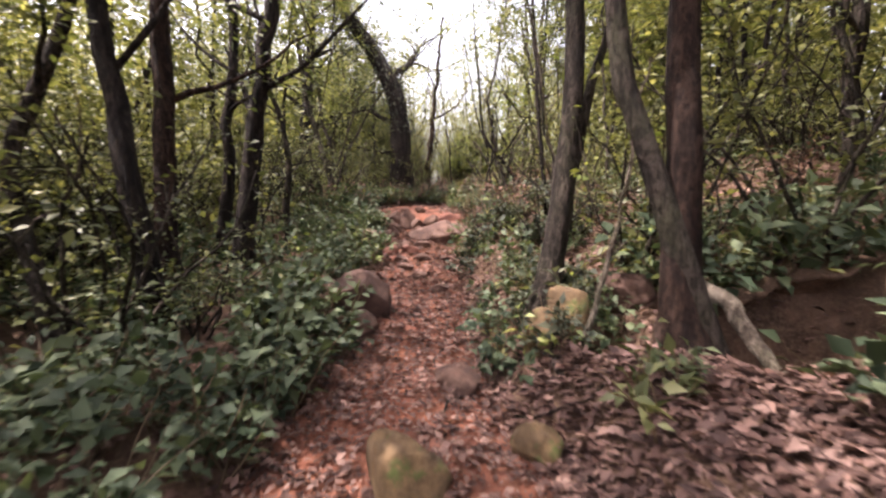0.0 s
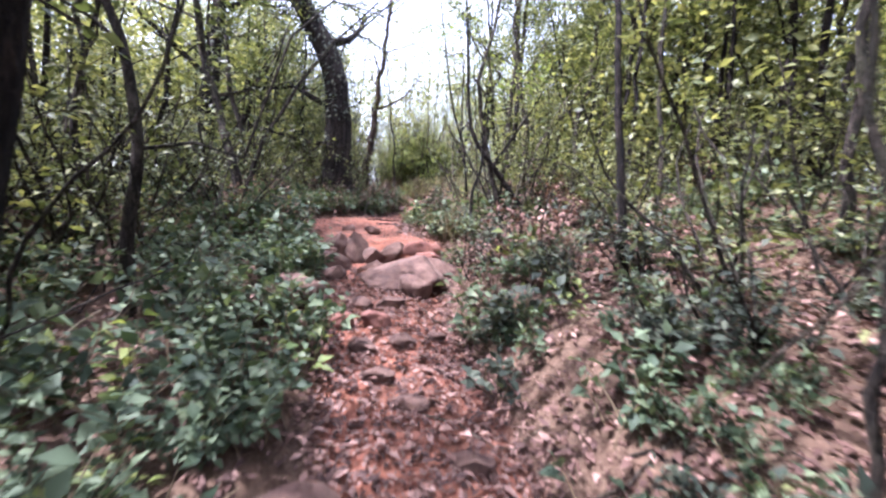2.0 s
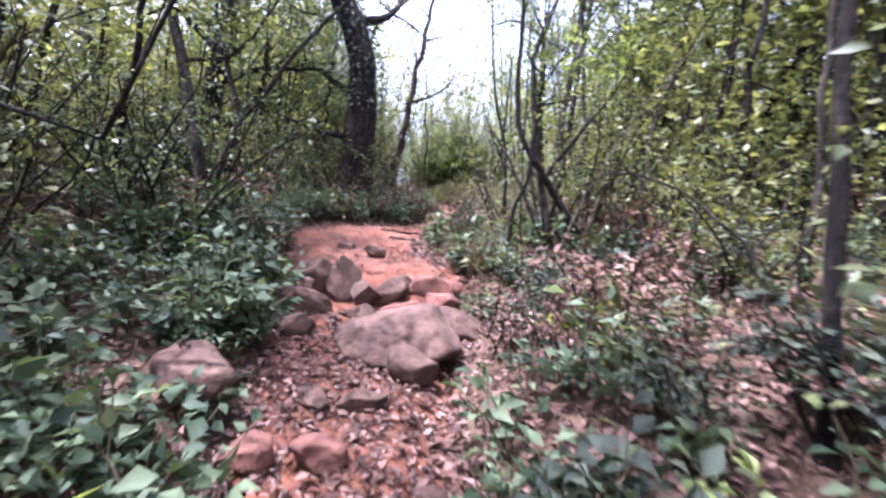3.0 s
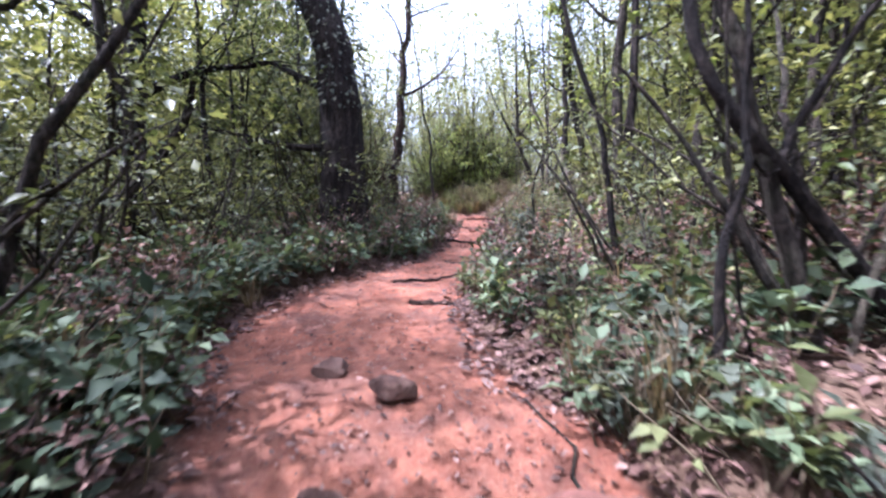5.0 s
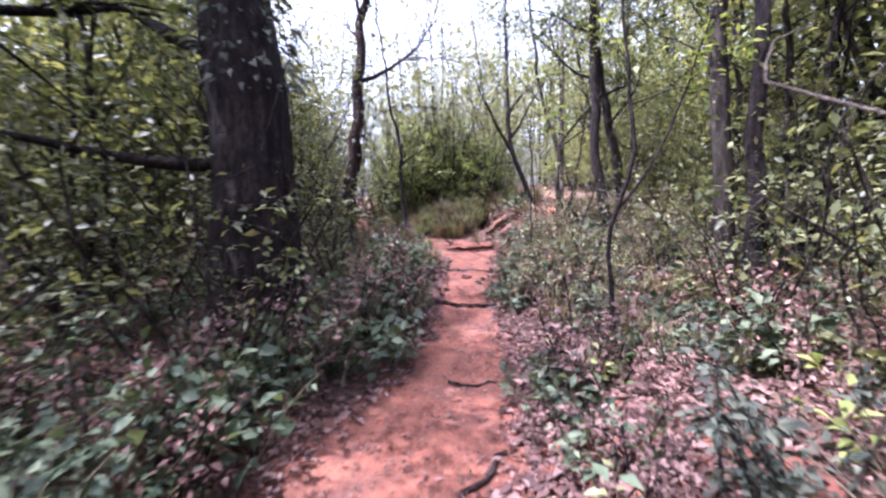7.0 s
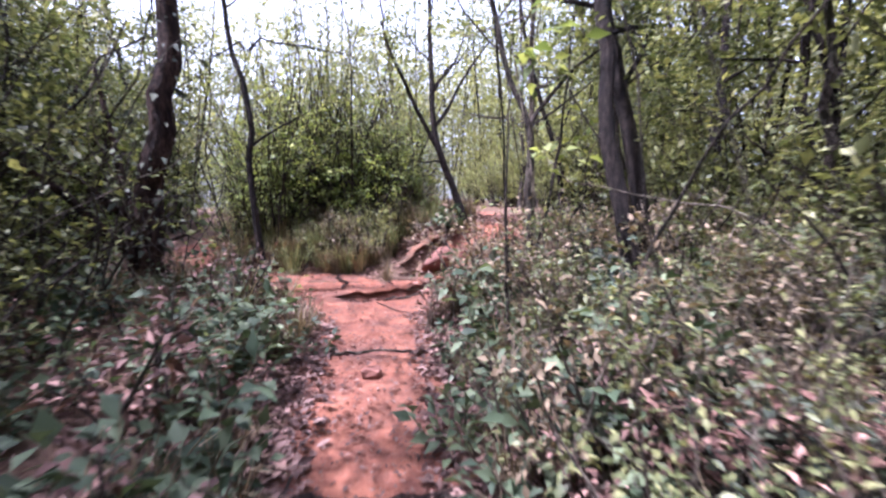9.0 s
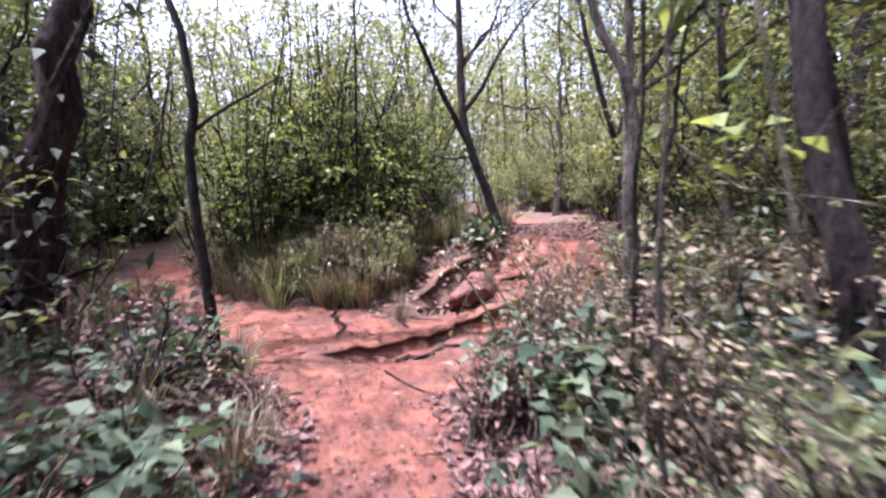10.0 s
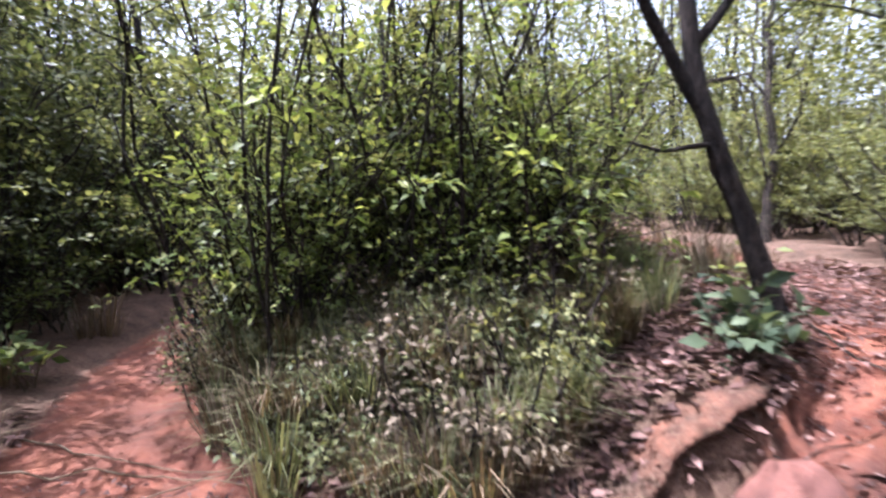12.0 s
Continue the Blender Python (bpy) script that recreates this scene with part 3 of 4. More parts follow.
def ground_line(points, r0, r1, seed, name, label, mat, category, lift=0.0, sides=7, steps_n=14):
    """A root or fallen stick that follows the ground between plan points."""
    rng = np.random.RandomState(seed)
    p = np.array(points, float)
    s = np.linspace(0, len(p) - 1, steps_n)
    xs, ys = np.interp(s, range(len(p)), p[:, 0]), np.interp(s, range(len(p)), p[:, 1])
    xs, ys = xs + rng.normal(0, 0.015, steps_n), ys + rng.normal(0, 0.015, steps_n)
    zs = land(xs, ys)[0] + lift + rng.normal(0, 0.006, steps_n)
    me = mesh_from(name, *tube(np.stack([xs, ys, zs], 1), np.linspace(r0, r1, steps_n), sides, 0.12, rng), mat, True)
    return tagged(new(name, me), label, category)


def plant_out(makers, spots, seed, label, category, group, lo=0.75, hi=1.3, most=280, rest="undergrowth", rest_label=""):
    """Sets copies of some plants out at the spots, each turned and sized on its own; those farthest off the trail are joined as one."""
    rng = np.random.RandomState(seed)
    spots = spots[np.argsort(off_trail(spots[:, 0], spots[:, 1])[0])]
    used, far = set(), {}
    for i, p in enumerate(spots):
        j = i if i < len(makers) else rng.randint(len(makers))
        first = makers[j]
        m = pose(p[0], p[1], p[2], rng.uniform(-8, 8), rng.uniform(-8, 8), rng.uniform(0, 360))
        s = rng.uniform(lo, hi)
        big = Matrix.Diagonal((s, s, s * rng.uniform(0.85, 1.2), 1))
        if i < most:
            ob = first if j not in used else copy_thing(first, m)
            used.add(j)
            ob.matrix_world = m @ big
            tagged(ob, label, category, group)
        else:
            a = np.array(m @ big)
            for o in first.children or (first,):
                me = o.data
                if me.name not in plain:
                    v = np.empty(len(me.vertices) * 3, np.float32)
                    me.vertices.foreach_get("co", v)
                    me.calc_loop_triangles()
                    f = np.empty(len(me.loop_triangles) * 3, np.int32)
                    me.loop_triangles.foreach_get("vertices", f)
                    plain[me.name] = v.reshape(-1, 3), f.reshape(-1, 3)
                v, f = plain[me.name]
                far.setdefault(me.materials[0].name, []).append((v @ a[:3, :3].T + a[:3, 3], f))
    for mat, pieces in far.items():
        ob = new(rest, mesh_from(rest, *join(*pieces), bpy.data.materials[mat]))
        tagged(ob, rest_label or label, category, kind="stuff")


plain = {}

# ---- the trees that stand beside the trail ----
tree("tree", "massive dark rough-barked tree clad in creeper beside the trail", (-1.42, 14.74), [(0.79, 0.04, 0.04), (2.2, 0.0, 0.17), (3.49, -0.1, 0.3), (4.6, -0.6, 0.35), (7.0, -2.3, 0.5)], 10.0, 0.43, 1,
           DARK_BARK, CANOPY, 0.02, 7, 1700, 0.11, 18, 0.5, 2.6, 8, 1.25, clad=1500, clad_from=0.24, forks=[(0.21, 185, 0.15, 2.2, 0.07), (0.3, 150, 0.5, 2.4, 0.1)])
tree("tree", "dark red-brown trunk with spreading roots on the bank", (1.38, 2.47), [(0.98, 0.01, 0.08), (1.95, 0.02, 0.17)], 8.0, 0.115, 2, RED_BARK, CANOPY, 0.012, 6, 1300, 0.09, 14, 0.42, 1.8, flare=1.7)
tree("tree", "leaning brown trunk rooted on the bank beside another trunk", (1.56, 2.42), [(0.3, -0.06, 0.02), (0.9, -0.28, 0.07), (1.44, -0.44, 0.12), (1.88, -0.58, 0.16)], 7.0, 0.08, 3, BARK, CANOPY, 0.012, 5, 1000, 0.09, 12, 0.45, 1.6, flare=1.5)
tree("tree", "grey-brown leaning tree with a knotted mossy foot", (0.78, 3.36), [(0.19, 0.02, 0.01), (0.98, 0.18, 0.08), (1.68, 0.23, 0.14), (2.43, 0.27, 0.21)], 8.0, 0.1, 4, BARK, CANOPY, 0.015, 6, 1200, 0.09, 14, 0.4, 1.8, flare=1.9,
     forks=[(0.16, 20, 3.2, 3.0, 0.05)])
tree("tree", "slim dark sapling on the leafy bank", (1.46, 6.06), [(1.52, -0.12, 0.14), (3.07, -0.2, 0.27)], 6.0, 0.037, 5, DARK_BARK, CANOPY, 0.012, 6, 900, 0.08, 9, 0.45, 1.3, flare=1.2)
tree("tree", "thin crooked sapling with few leaves", (0.98, 3.93), [(1.14, -0.01, 0.1), (2.71, -0.2, 0.24)], 5.0, 0.019, 6, BARK, BRIGHT, 0.02, 6, 420, 0.08, 8, 0.4, 1.0, flare=1.2)
tree("tree", "pale bent sapling leaning over the bank", (0.88, 2.78), [(0.5, 0.16, 0.06), (1.1, 0.31, 0.11)], 2.0, 0.026, 7, PALE_BARK, BRIGHT, 0.01, 4, 50, 0.08, 8, 0.4, 0.5, 3, flare=1.1)
tree("tree", "slender woodland tree on the slope", (4.25, 4.63), [(0.9, 0.06, 0.08), (2.1, 0.01, 0.18)], 7.0, 0.05, 8, BARK, CANOPY, 0.03, 6, 900, 0.09, 8, 0.35)
tree("tree", "dark leaning trunk among undergrowth", (-2.19, 3.31), [(0.86, -0.11, 0.04), (1.64, -0.29, 0.11), (2.59, -0.53, 0.2)], 8.0, 0.1, 9, DARK_BARK, CANOPY, 0.02, 7, 420, 0.09, 12, 0.3, 1.9)
tree("tree", "upright reddish-barked trunk among undergrowth", (-2.48, 3.87), [(0.73, -0.01, 0.04), (1.74, -0.03, 0.13), (2.74, -0.07, 0.21)], 8.5, 0.11, 10, RED_BARK, CANOPY, 0.02, 7, 420, 0.09, 12, 0.3, 1.9)
tree("tree", "dark slightly leaning tree among undergrowth", (-2.31, 4.97), [(0.25, 0.01, 0.01), (1.48, 0.12, 0.12), (2.91, 0.31, 0.25)], 8.0, 0.12, 11, DARK_BARK, CANOPY, 0.02, 7, 420, 0.09, 12, 0.3, 1.9, forks=[(0.22, 120, 1.2, 2.2, 0.05)])
tree("tree", "crooked twisting grey tree among undergrowth", (-2.64, 2.95), [(0.51, -0.12, 0.03), (1.14, -0.37, 0.08), (1.48, -0.39, 0.11), (1.87, -0.18, 0.14), (2.38, 0.05, 0.19)], 5.5, 0.07, 12, BARK, CANOPY, 0.015, 6, 900, 0.09, 10, 0.4)
tree("tree", "dark upright tree among undergrowth", (-2.79, 5.48), [(0.44, 0.01, 0.02), (1.86, 0.08, 0.15), (3.28, 0.12, 0.27)], 7.5, 0.085, 13, DARK_BARK, CANOPY, 0.03, 7, 700, 0.09, 10, 0.3)
tree("tree", "thin bent tree at the edge of undergrowth", (-2.28, 6.34), [(0.5, 0.01, 0.03), (1.51, 0.05, 0.11), (2.3, -0.24, 0.24)], 5.5, 0.05, 14, BARK, CANOPY, 0.02, 7, 1100, 0.08, 9, 0.3)
tree("tree", "forked tree with two slim stems", (-2.31, 9.57), [(0.2, -0.02, 0.01), (0.84, -0.2, 0.09), (1.61, -0.45, 0.18), (2.31, -0.7, 0.26)], 6.5, 0.075, 15, BARK, CANOPY, 0.015, 7, 1400, 0.09, 10, 0.35, forks=[(0.06, 20, 4.6, 4.5, 0.036)])
tree("tree", "many-stemmed crooked bush tree on the bank", (1.36, 9.2), [(0.5, -0.08, 0.04), (1.15, -0.25, 0.11), (2.1, -0.43, 0.21), (2.74, -0.26, 0.24)], 5.0, 0.045, 16, BARK, SHRUB, 0.02, 6, 700, 0.07, 9, 0.4, 1.2,
     forks=[(0.04, 172, 1.3, 1.5, 0.026), (0.08, 50, 2.9, 3.0, 0.026), (0.03, 140, 2.2, 1.8, 0.02), (0.03, 20, 1.7, 1.9, 0.018)])
tree("tree", "thin pale dead sapling leaning out of the bank", (1.41, 9.1), [(0.68, 0.19, 0.01), (1.84, 0.76, 0.05), (2.63, 1.29, 0.05)], 2.8, 0.018, 17, PALE_BARK, None, 0.01, 0, 0, 0.05, 7, flare=1.1)
tree("tree", "dark leaning crooked tree over the bank", (1.78, 9.15), [(0.18, -0.1, 0.02), (0.4, -0.27, 0.06), (0.68, -0.5, 0.11), (0.92, -0.66, 0.14), (1.1, -0.86, 0.18), (1.4, -0.96, 0.21)], 4.0, 0.042, 19, DARK_BARK, BRIGHT, 0.008, 6, 420, 0.08, 10, 0.4, 1.0,
     forks=[(0.24, 20, 1.6, 1.4, 0.025)])
tree("tree", "small dark bent sapling on the bank", (0.9, 9.15), [(0.1, 0.0, 0.01), (0.6, 0.0, 0.05), (0.96, 0.12, 0.07), (1.48, 0.13, 0.1)], 2.2, 0.03, 20, DARK_BARK, BRIGHT, 0.008, 5, 200, 0.07, 9, 0.5, 0.7)
tree("tree", "dark kinked sapling on the bank", (1.16, 10.64), [(0.24, 0.03, 0.0), (0.9, -0.05, 0.03), (1.35, -0.09, 0.06), (1.6, -0.2, 0.08), (2.2, -0.38, 0.12)], 4.4, 0.03, 21, DARK_BARK, BRIGHT, 0.006, 6, 300, 0.08, 9, 0.58, 1.0)
tree("tree", "straight dark trunk standing beside another on the slope", (3.1, 14.35), [(0.7, -0.01, 0.03), (1.91, -0.04, 0.13), (3.05, 0.03, 0.22)], 8.0, 0.11, 22, BARK, CANOPY, 0.02, 7, 1400, 0.09, 11, 0.4)
tree("tree", "dark slightly leaning trunk on the slope", (3.0, 13.93), [(0.58, 0.02, 0.03), (1.83, 0.11, 0.12), (2.9, 0.17, 0.19)], 8.0, 0.085, 23, DARK_BARK, CANOPY, 0.02, 7, 1400, 0.09, 11, 0.4, forks=[(0.09, 20, 0.9, 1.6, 0.022)])
tree("tree", "slim bent sapling in the dry grass", (1.45, 13.63), [(0.38, 0.0, 0.03), (1.17, 0.01, 0.14), (1.54, 0.24, 0.11), (2.51, 0.21, 0.25)], 4.5, 0.022, 24, DARK_BARK, BRIGHT, 0.008, 6, 320, 0.07, 8, 0.5, 0.9, forks=[(0.32, -20, 1.6, 1.6, 0.014)])
tree("tree", "dark slender tree with bare side twigs", (3.25, 16.69), [(0.57, -0.02, 0.05), (1.91, -0.11, 0.27), (3.53, -0.1, 0.49)], 8.0, 0.085, 25, DARK_BARK, CANOPY, 0.02, 7, 900, 0.08, 10, 0.35)
tree("tree", "thin tree with forked bare branches", (2.86, 17.67), [(1.16, 0.04, 0.08), (2.06, 0.08, 0.19), (2.52, -0.13, 0.33)], 6.0, 0.045, 26, BARK, CANOPY, 0.02, 7, 500, 0.07, 9, 0.35, forks=[(0.35, 10, 1.7, 2.0, 0.025)])
tree("tree", "thick dark tree wrapped in creepers", (-4.6, 14.4), [(0.44, 0.01, 0.02), (2.05, 0.06, 0.16), (3.83, 0.21, 0.3)], 9.0, 0.25, 27, DARK_BARK, CANOPY, 0.03, 8, 1300, 0.1, 14, 0.3, 2.4, clad=700, forks=[(0.15, 10, 0.7, 2.0, 0.12)])
tree("tree", "thin crooked dark tree among undergrowth", (-3.1, 15.0), [(0.5, -0.05, 0.02), (0.9, -0.4, 0.05), (1.3, -0.55, 0.13), (2.0, -0.6, 0.18)], 5.0, 0.07, 28, DARK_BARK, CANOPY, 0.015, 6, 800, 0.08, 9, 0.35)
tree("tree", "slim dark tree at the edge of the clearing", (0.41, 19.03), [(0.06, 0.0, 0.0), (0.34, -0.01, 0.0), (0.98, -0.1, 0.02), (1.3, -0.12, 0.03), (2.0, -0.09, 0.05), (2.55, -0.26, 0.08)], 5.5, 0.042, 29, DARK_BARK, SHRUB, 0.015, 6, 140, 0.07, 10, 0.35, 1.0, forks=[(0.35, -20, 1.0, 0.8, 0.015)])
tree("tree", "dark reddish tree wrapped in dead vines", (-0.75, 19.4), [(0.25, 0.01, 0.0), (1.23, 0.09, 0.03), (2.86, 0.3, 0.04)], 7.5, 0.16, 30, RED_BARK, CANOPY, 0.03, 7, 110, 0.09, 12, 0.5, 1.6, clad=250, forks=[(0.1, -40, 0.3, 0.8, 0.03), (0.13, 200, 0.9, 1.4, 0.05), (0.06, 160, 1.4, 2.6, 0.06), (0.05, 230, 1.8, 2.4, 0.05)])
tree("tree", "dark leaning tree beside the trail", (3.69, 16.97), [(0.24, -0.01, 0.01), (1.06, -0.03, 0.07), (2.29, -0.25, 0.24)], 7.0, 0.09, 31, DARK_BARK, CANOPY, 0.015, 7, 1200, 0.09, 11, 0.35)
tree("tree", "sapling with large pale-backed leaves", (1.98, 16.62), [(0.73, -0.01, 0.03), (1.14, -0.01, 0.06), (1.61, 0.02, 0.07)], 2.5, 0.014, 32, BARK, BRIGHT, 0.006, 5, 110, 0.15, 8, 0.5, 0.6, 3, flare=1.1)
tree("tree", "pale slender trunk in dry undergrowth", (3.09, 17.91), [(0.59, 0.0, 0.02), (1.31, -0.01, 0.07), (2.14, 0.02, 0.11)], 6.5, 0.04, 33, PALE_BARK, CANOPY, 0.01, 6, 900, 0.09, 11, 0.4, flare=1.2)
tree("tree", "thin leaning stem beside a pale trunk", (3.02, 17.93), [(0.65, 0.11, -0.02), (1.17, 0.27, -0.04), (1.86, 0.39, -0.04)], 3.6, 0.025, 34, BARK, BRIGHT, 0.008, 5, 200, 0.12, 8, 0.5, 0.8)
tree("tree", "dark leaning forked tree beside the overgrown patch", (3.71, 20.9), [(0.1, 0.0, 0.01), (0.63, -0.2, 0.02), (1.11, -0.4, 0.04), (1.36, -0.52, 0.05), (1.77, -0.58, 0.07), (2.7, -0.6, 0.1)], 5.2, 0.072, 35, DARK_BARK, CANOPY, 0.006, 6, 300, 0.08, 12, 0.5, 1.2,
     flare=1.2, forks=[(0.3, 180, 1.3, 2.2, 0.045), (0.38, 5, 1.8, 2.0, 0.035), (0.27, 190, -0.2, 0.6, 0.02), (0.5, 0, 1.1, 1.5, 0.028)])
tree("tree", "slim dark leaning tree beyond the eroded footpath", (5.62, 20.75), [(0.6, 0.04, 0.02), (1.23, -0.05, 0.05), (1.91, -0.26, 0.1), (2.74, -0.55, 0.15)], 5.5, 0.06, 61, DARK_BARK, CANOPY, 0.008, 6, 500, 0.08, 10, 0.45, 1.3, flare=1.2,
     forks=[(0.3, 20, 1.8, 1.8, 0.03)])
for j, (bx, by, tall) in enumerate(((-3.3, 7.8, 6.5), (-3.9, 10.6, 7.5), (-3.2, 12.0, 6.0), (-3.5, 1.4, 7.0), (-3.4, 16.4, 6.5), (-2.9, 17.8, 6.0))):
    tree("tree", "slender crooked tree among the undergrowth", (bx, by), [(1.2, 0.16 * (j % 3 - 1), 0.06), (2.6, 0.3 * (j % 2) - 0.15, 0.12)], tall, 0.04 + 0.012 * (j % 3), 460 + j, DARK_BARK if j % 2 else BARK, CANOPY, 0.035, 9, 600, 0.085, 8, 0.35, 1.6,
         group="undergrowth trees")
for j, (bx, by, tall) in enumerate(((-4.2, 22.2, 5.5), (-3.2, 23.9, 6.0), (-2.1, 25.8, 6.5), (-5.2, 20.6, 6.0), (-1.7, 27.8, 6.5), (-4.8, 25.0, 7.0))):
    tree("tree", "dark leafy tree closing in the shaded side path", (bx, by), [(1.2, 0.16 * (j % 3 - 1), 0.06), (2.6, 0.3 * (j % 2) - 0.15, 0.12)], tall, 0.06 + 0.012 * (j % 3), 480 + j, DARK_BARK, SHRUB if j % 2 else CANOPY, 0.035, 13, 1100 * (1 + j % 2), 0.09, 8, 0.1, 1.7,
         group="side path trees")
# sunlit look of these trees comes from the paler leaf colour
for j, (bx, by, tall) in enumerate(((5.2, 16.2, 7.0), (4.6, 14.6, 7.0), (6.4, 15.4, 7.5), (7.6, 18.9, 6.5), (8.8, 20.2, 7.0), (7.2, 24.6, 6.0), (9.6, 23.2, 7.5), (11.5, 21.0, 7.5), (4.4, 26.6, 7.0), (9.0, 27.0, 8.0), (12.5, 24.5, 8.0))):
    tree("tree", "leafy tree beyond the eroded footpath, its leaves painted pale as if sunlit", (bx, by), [(1.2, 0.16 * (j % 3 - 1), 0.06), (2.6, 0.3 * (j % 2) - 0.15, 0.12)], tall, 0.05 + 0.012 * (j % 3), 500 + j, BARK, PALE_LIT_LEAF, 0.035, 13, 1900, 0.1, 8, 0.12, 1.8,
         group="light trees beyond the fork")
tree("tree", "slender tree beyond the rising footpath", (10.0, 24.1), [(0.4, -0.02, 0.02), (1.8, -0.15, 0.15), (3.79, -0.43, 0.36)], 7.5, 0.1, 36, BARK, CANOPY, 0.03, 7, 1200, 0.1, 9, 0.35)

# unseen trees behind and beside the camera, added to darken the start
for bx, by, seed in ((-1.9, -1.2, 37), (1.9, -0.9, 38), (-0.9, -3.2, 39), (2.6, 0.9, 43), (-2.4, 1.0, 44), (-3.2, 2.3, 45)):
    tree("tree", "tall unseen woodland tree added to shade the start of the footpath", (bx, by), [(1.5, 0.1, 0.1), (3.0, 0.1, 0.2)], 8.0, 0.1, seed, BARK, CANOPY, 0.03, 8, 1300, 0.11, 9, 0.48, 2.4)

for j, (bx, by, tall) in enumerate(((5.0, 15.3, 7.0), (6.2, 17.0, 8.0), (5.5, 13.0, 7.5), (7.0, 18.6, 8.5), (5.0, 18.6, 6.5), (6.0, 11.0, 8.0), (8.4, 15.6, 9.0))):
    tree("tree", "leafy slender tree on the slope beside the footpath", (bx, by), [(1.4, 0.08 * (j % 3 - 1), 0.06), (2.8, 0.2 * (j % 2) - 0.1, 0.12)], tall, 0.06 + 0.01 * (j % 4), 400 + j, DARK_BARK if j % 2 else BARK, CANOPY, 0.03, 10, 1500, 0.1, 8, 0.25, 1.8,
         group="slope trees")

for j, (bx, by, tall) in enumerate(((2.9, 7.7, 6.5), (3.7, 9.7, 7.5), (2.5, 11.7, 6.0), (4.5, 12.0, 7.5), (3.3, 5.9, 6.5), (5.0, 8.2, 8.0), (4.9, 6.2, 7.0), (4.2, 10.8, 6.5))):
    tree("tree", "thin dark-stemmed tree on the leafy bank", (bx, by), [(1.4, 0.1 * (j % 3 - 1), 0.06), (2.8, 0.24 * (j % 2) - 0.12, 0.12)], tall, 0.035 + 0.012 * (j % 3), 430 + j, DARK_BARK if j % 2 else BARK, CANOPY, 0.03, 9, 1000, 0.085, 8, 0.5, 1.7,
         group="bank trees")

# ---- woods behind them ----
FORMS = [(0.3, 0.1, 7.0, 0.055), (-0.4, 0.3, 6.0, 0.04), (0.2, -0.4, 8.0, 0.075), (-0.2, -0.2, 5.0, 0.032), (0.6, 0.2, 7.5, 0.09), (-0.7, 0.1, 6.5, 0.05)]
kinds = [tree("tree", "", (-30 - j, -30), [(h * 0.2, dx * 0.1, dy * 0.4), (h * 0.45, dx, dy)], h, r, 40 + j, BARK if j % 3 else DARK_BARK, CANOPY, 0.05, 9, 1150, 0.12, 6, 0.2, 1.7, 6, 1.3)
         for j, (dx, dy, h, r) in enumerate(FORMS)]
rng = np.random.RandomState(11)
spots = scatter((-12, -6), (13, 32), 460, rng, lambda d, x, y: (d > 3.3) & (d < 9.5) & ((x > 0) | (y > 19) | (rng.uniform(0, 1, len(x)) < 0.3)) & (np.abs(x - 1.5) + np.abs(y - 20.5) > 3.8) & (rng.uniform(0, 1, len(x)) < 0.62))
plant_out(kinds, spots[:104], 12, "slender grey-barked woodland tree with thin leafy branches", "tree", "woodland trees", 0.7, 1.25, 130)

# ---- the distance: a wall of woodland foliage ----


def far_woods(seed, n_trees, per, lo, hi, mat, size, top, label, trunks=True):
    """Crowns and understorey of distant trees: clumps of leaves at all heights, with gaps between them."""
    rng = np.random.RandomState(seed)
    x, y = rng.uniform(-hi, hi + 2, n_trees * 3), rng.uniform(-2 - hi * 0.3, 24 + hi, n_trees * 3)
    d, _, _ = off_trail(x, y)
    ok = (d > lo) & (d < hi) & ((x < 2) | (y > 8) | (x > 9) | (rng.uniform(0, 1, len(x)) < 0.3)) & ((np.abs(x - 1.0) > 1.2 + 0.04 * np.abs(y)) | (y < 26) | (y > 34))
    x, y = x[ok][:n_trees], y[ok][:n_trees]
    z, _ = land(x, y)
    tall = top * rng.uniform(0.45, 1.1, len(x)) * (1 + np.clip(d[ok][:n_trees] - 12, 0, 40) * 0.012)
    tall = tall * np.interp(x, (-9, -4.5), (0.68, 1.0)) * np.interp(y, (17, 20), (1.0, 1.25))
    at, stems = [], []
    for cx, cy, cz, h in zip(x, y, z, tall):
        m = 20
        c = np.stack([cx + rng.normal(0, 0.9, m), cy + rng.normal(0, 0.9, m), cz + h * rng.uniform(0.03, 1.0, m) ** 0.85], 1)
        w = rng.uniform(0.25, 0.6, (m, 1, 1))
        p = c[:, None] + rng.normal(0, 1, (m, per // m, 3)) * w * np.array([1, 1, 0.6])
        at.append(p.reshape(-1, 3))
        if not trunks or rng.uniform() < 0.45:
            continue
        line = wander((cx, cy, cz - 0.2), (rng.normal(0, 0.08), rng.normal(0, 0.08), 1), h, 6, rng, 0.06)
        stems.append(tube(line, np.linspace(0.06, 0.015, 7) * rng.uniform(0.5, 1.4), 5))
    at = np.concatenate(at)
    at = at[off_trail(at[:, 0], at[:, 1])[0] > lo * 0.8]
    k = len(at)
    l = size * rng.uniform(0.6, 1.4, k)
    way = rng.normal(0, 1, (k, 3)) * np.array([1, 1, 0.6])
    leaf = new("far_woods", mesh_from("far_woods", *plain_leaves(at, way, np.array([0, 0, 1.0]) + rng.normal(0, 0.5, (k, 3)), l, l * 0.52), mat))
    tagged(leaf, label, "woodland", kind="stuff")
    if not trunks:
        return
    wood = new("far_trunks", mesh_from("far_trunks", *join(*stems), DARK_BARK, True))
    tagged(wood, "thin grey trunks of distant woodland trees", "woodland", kind="stuff")


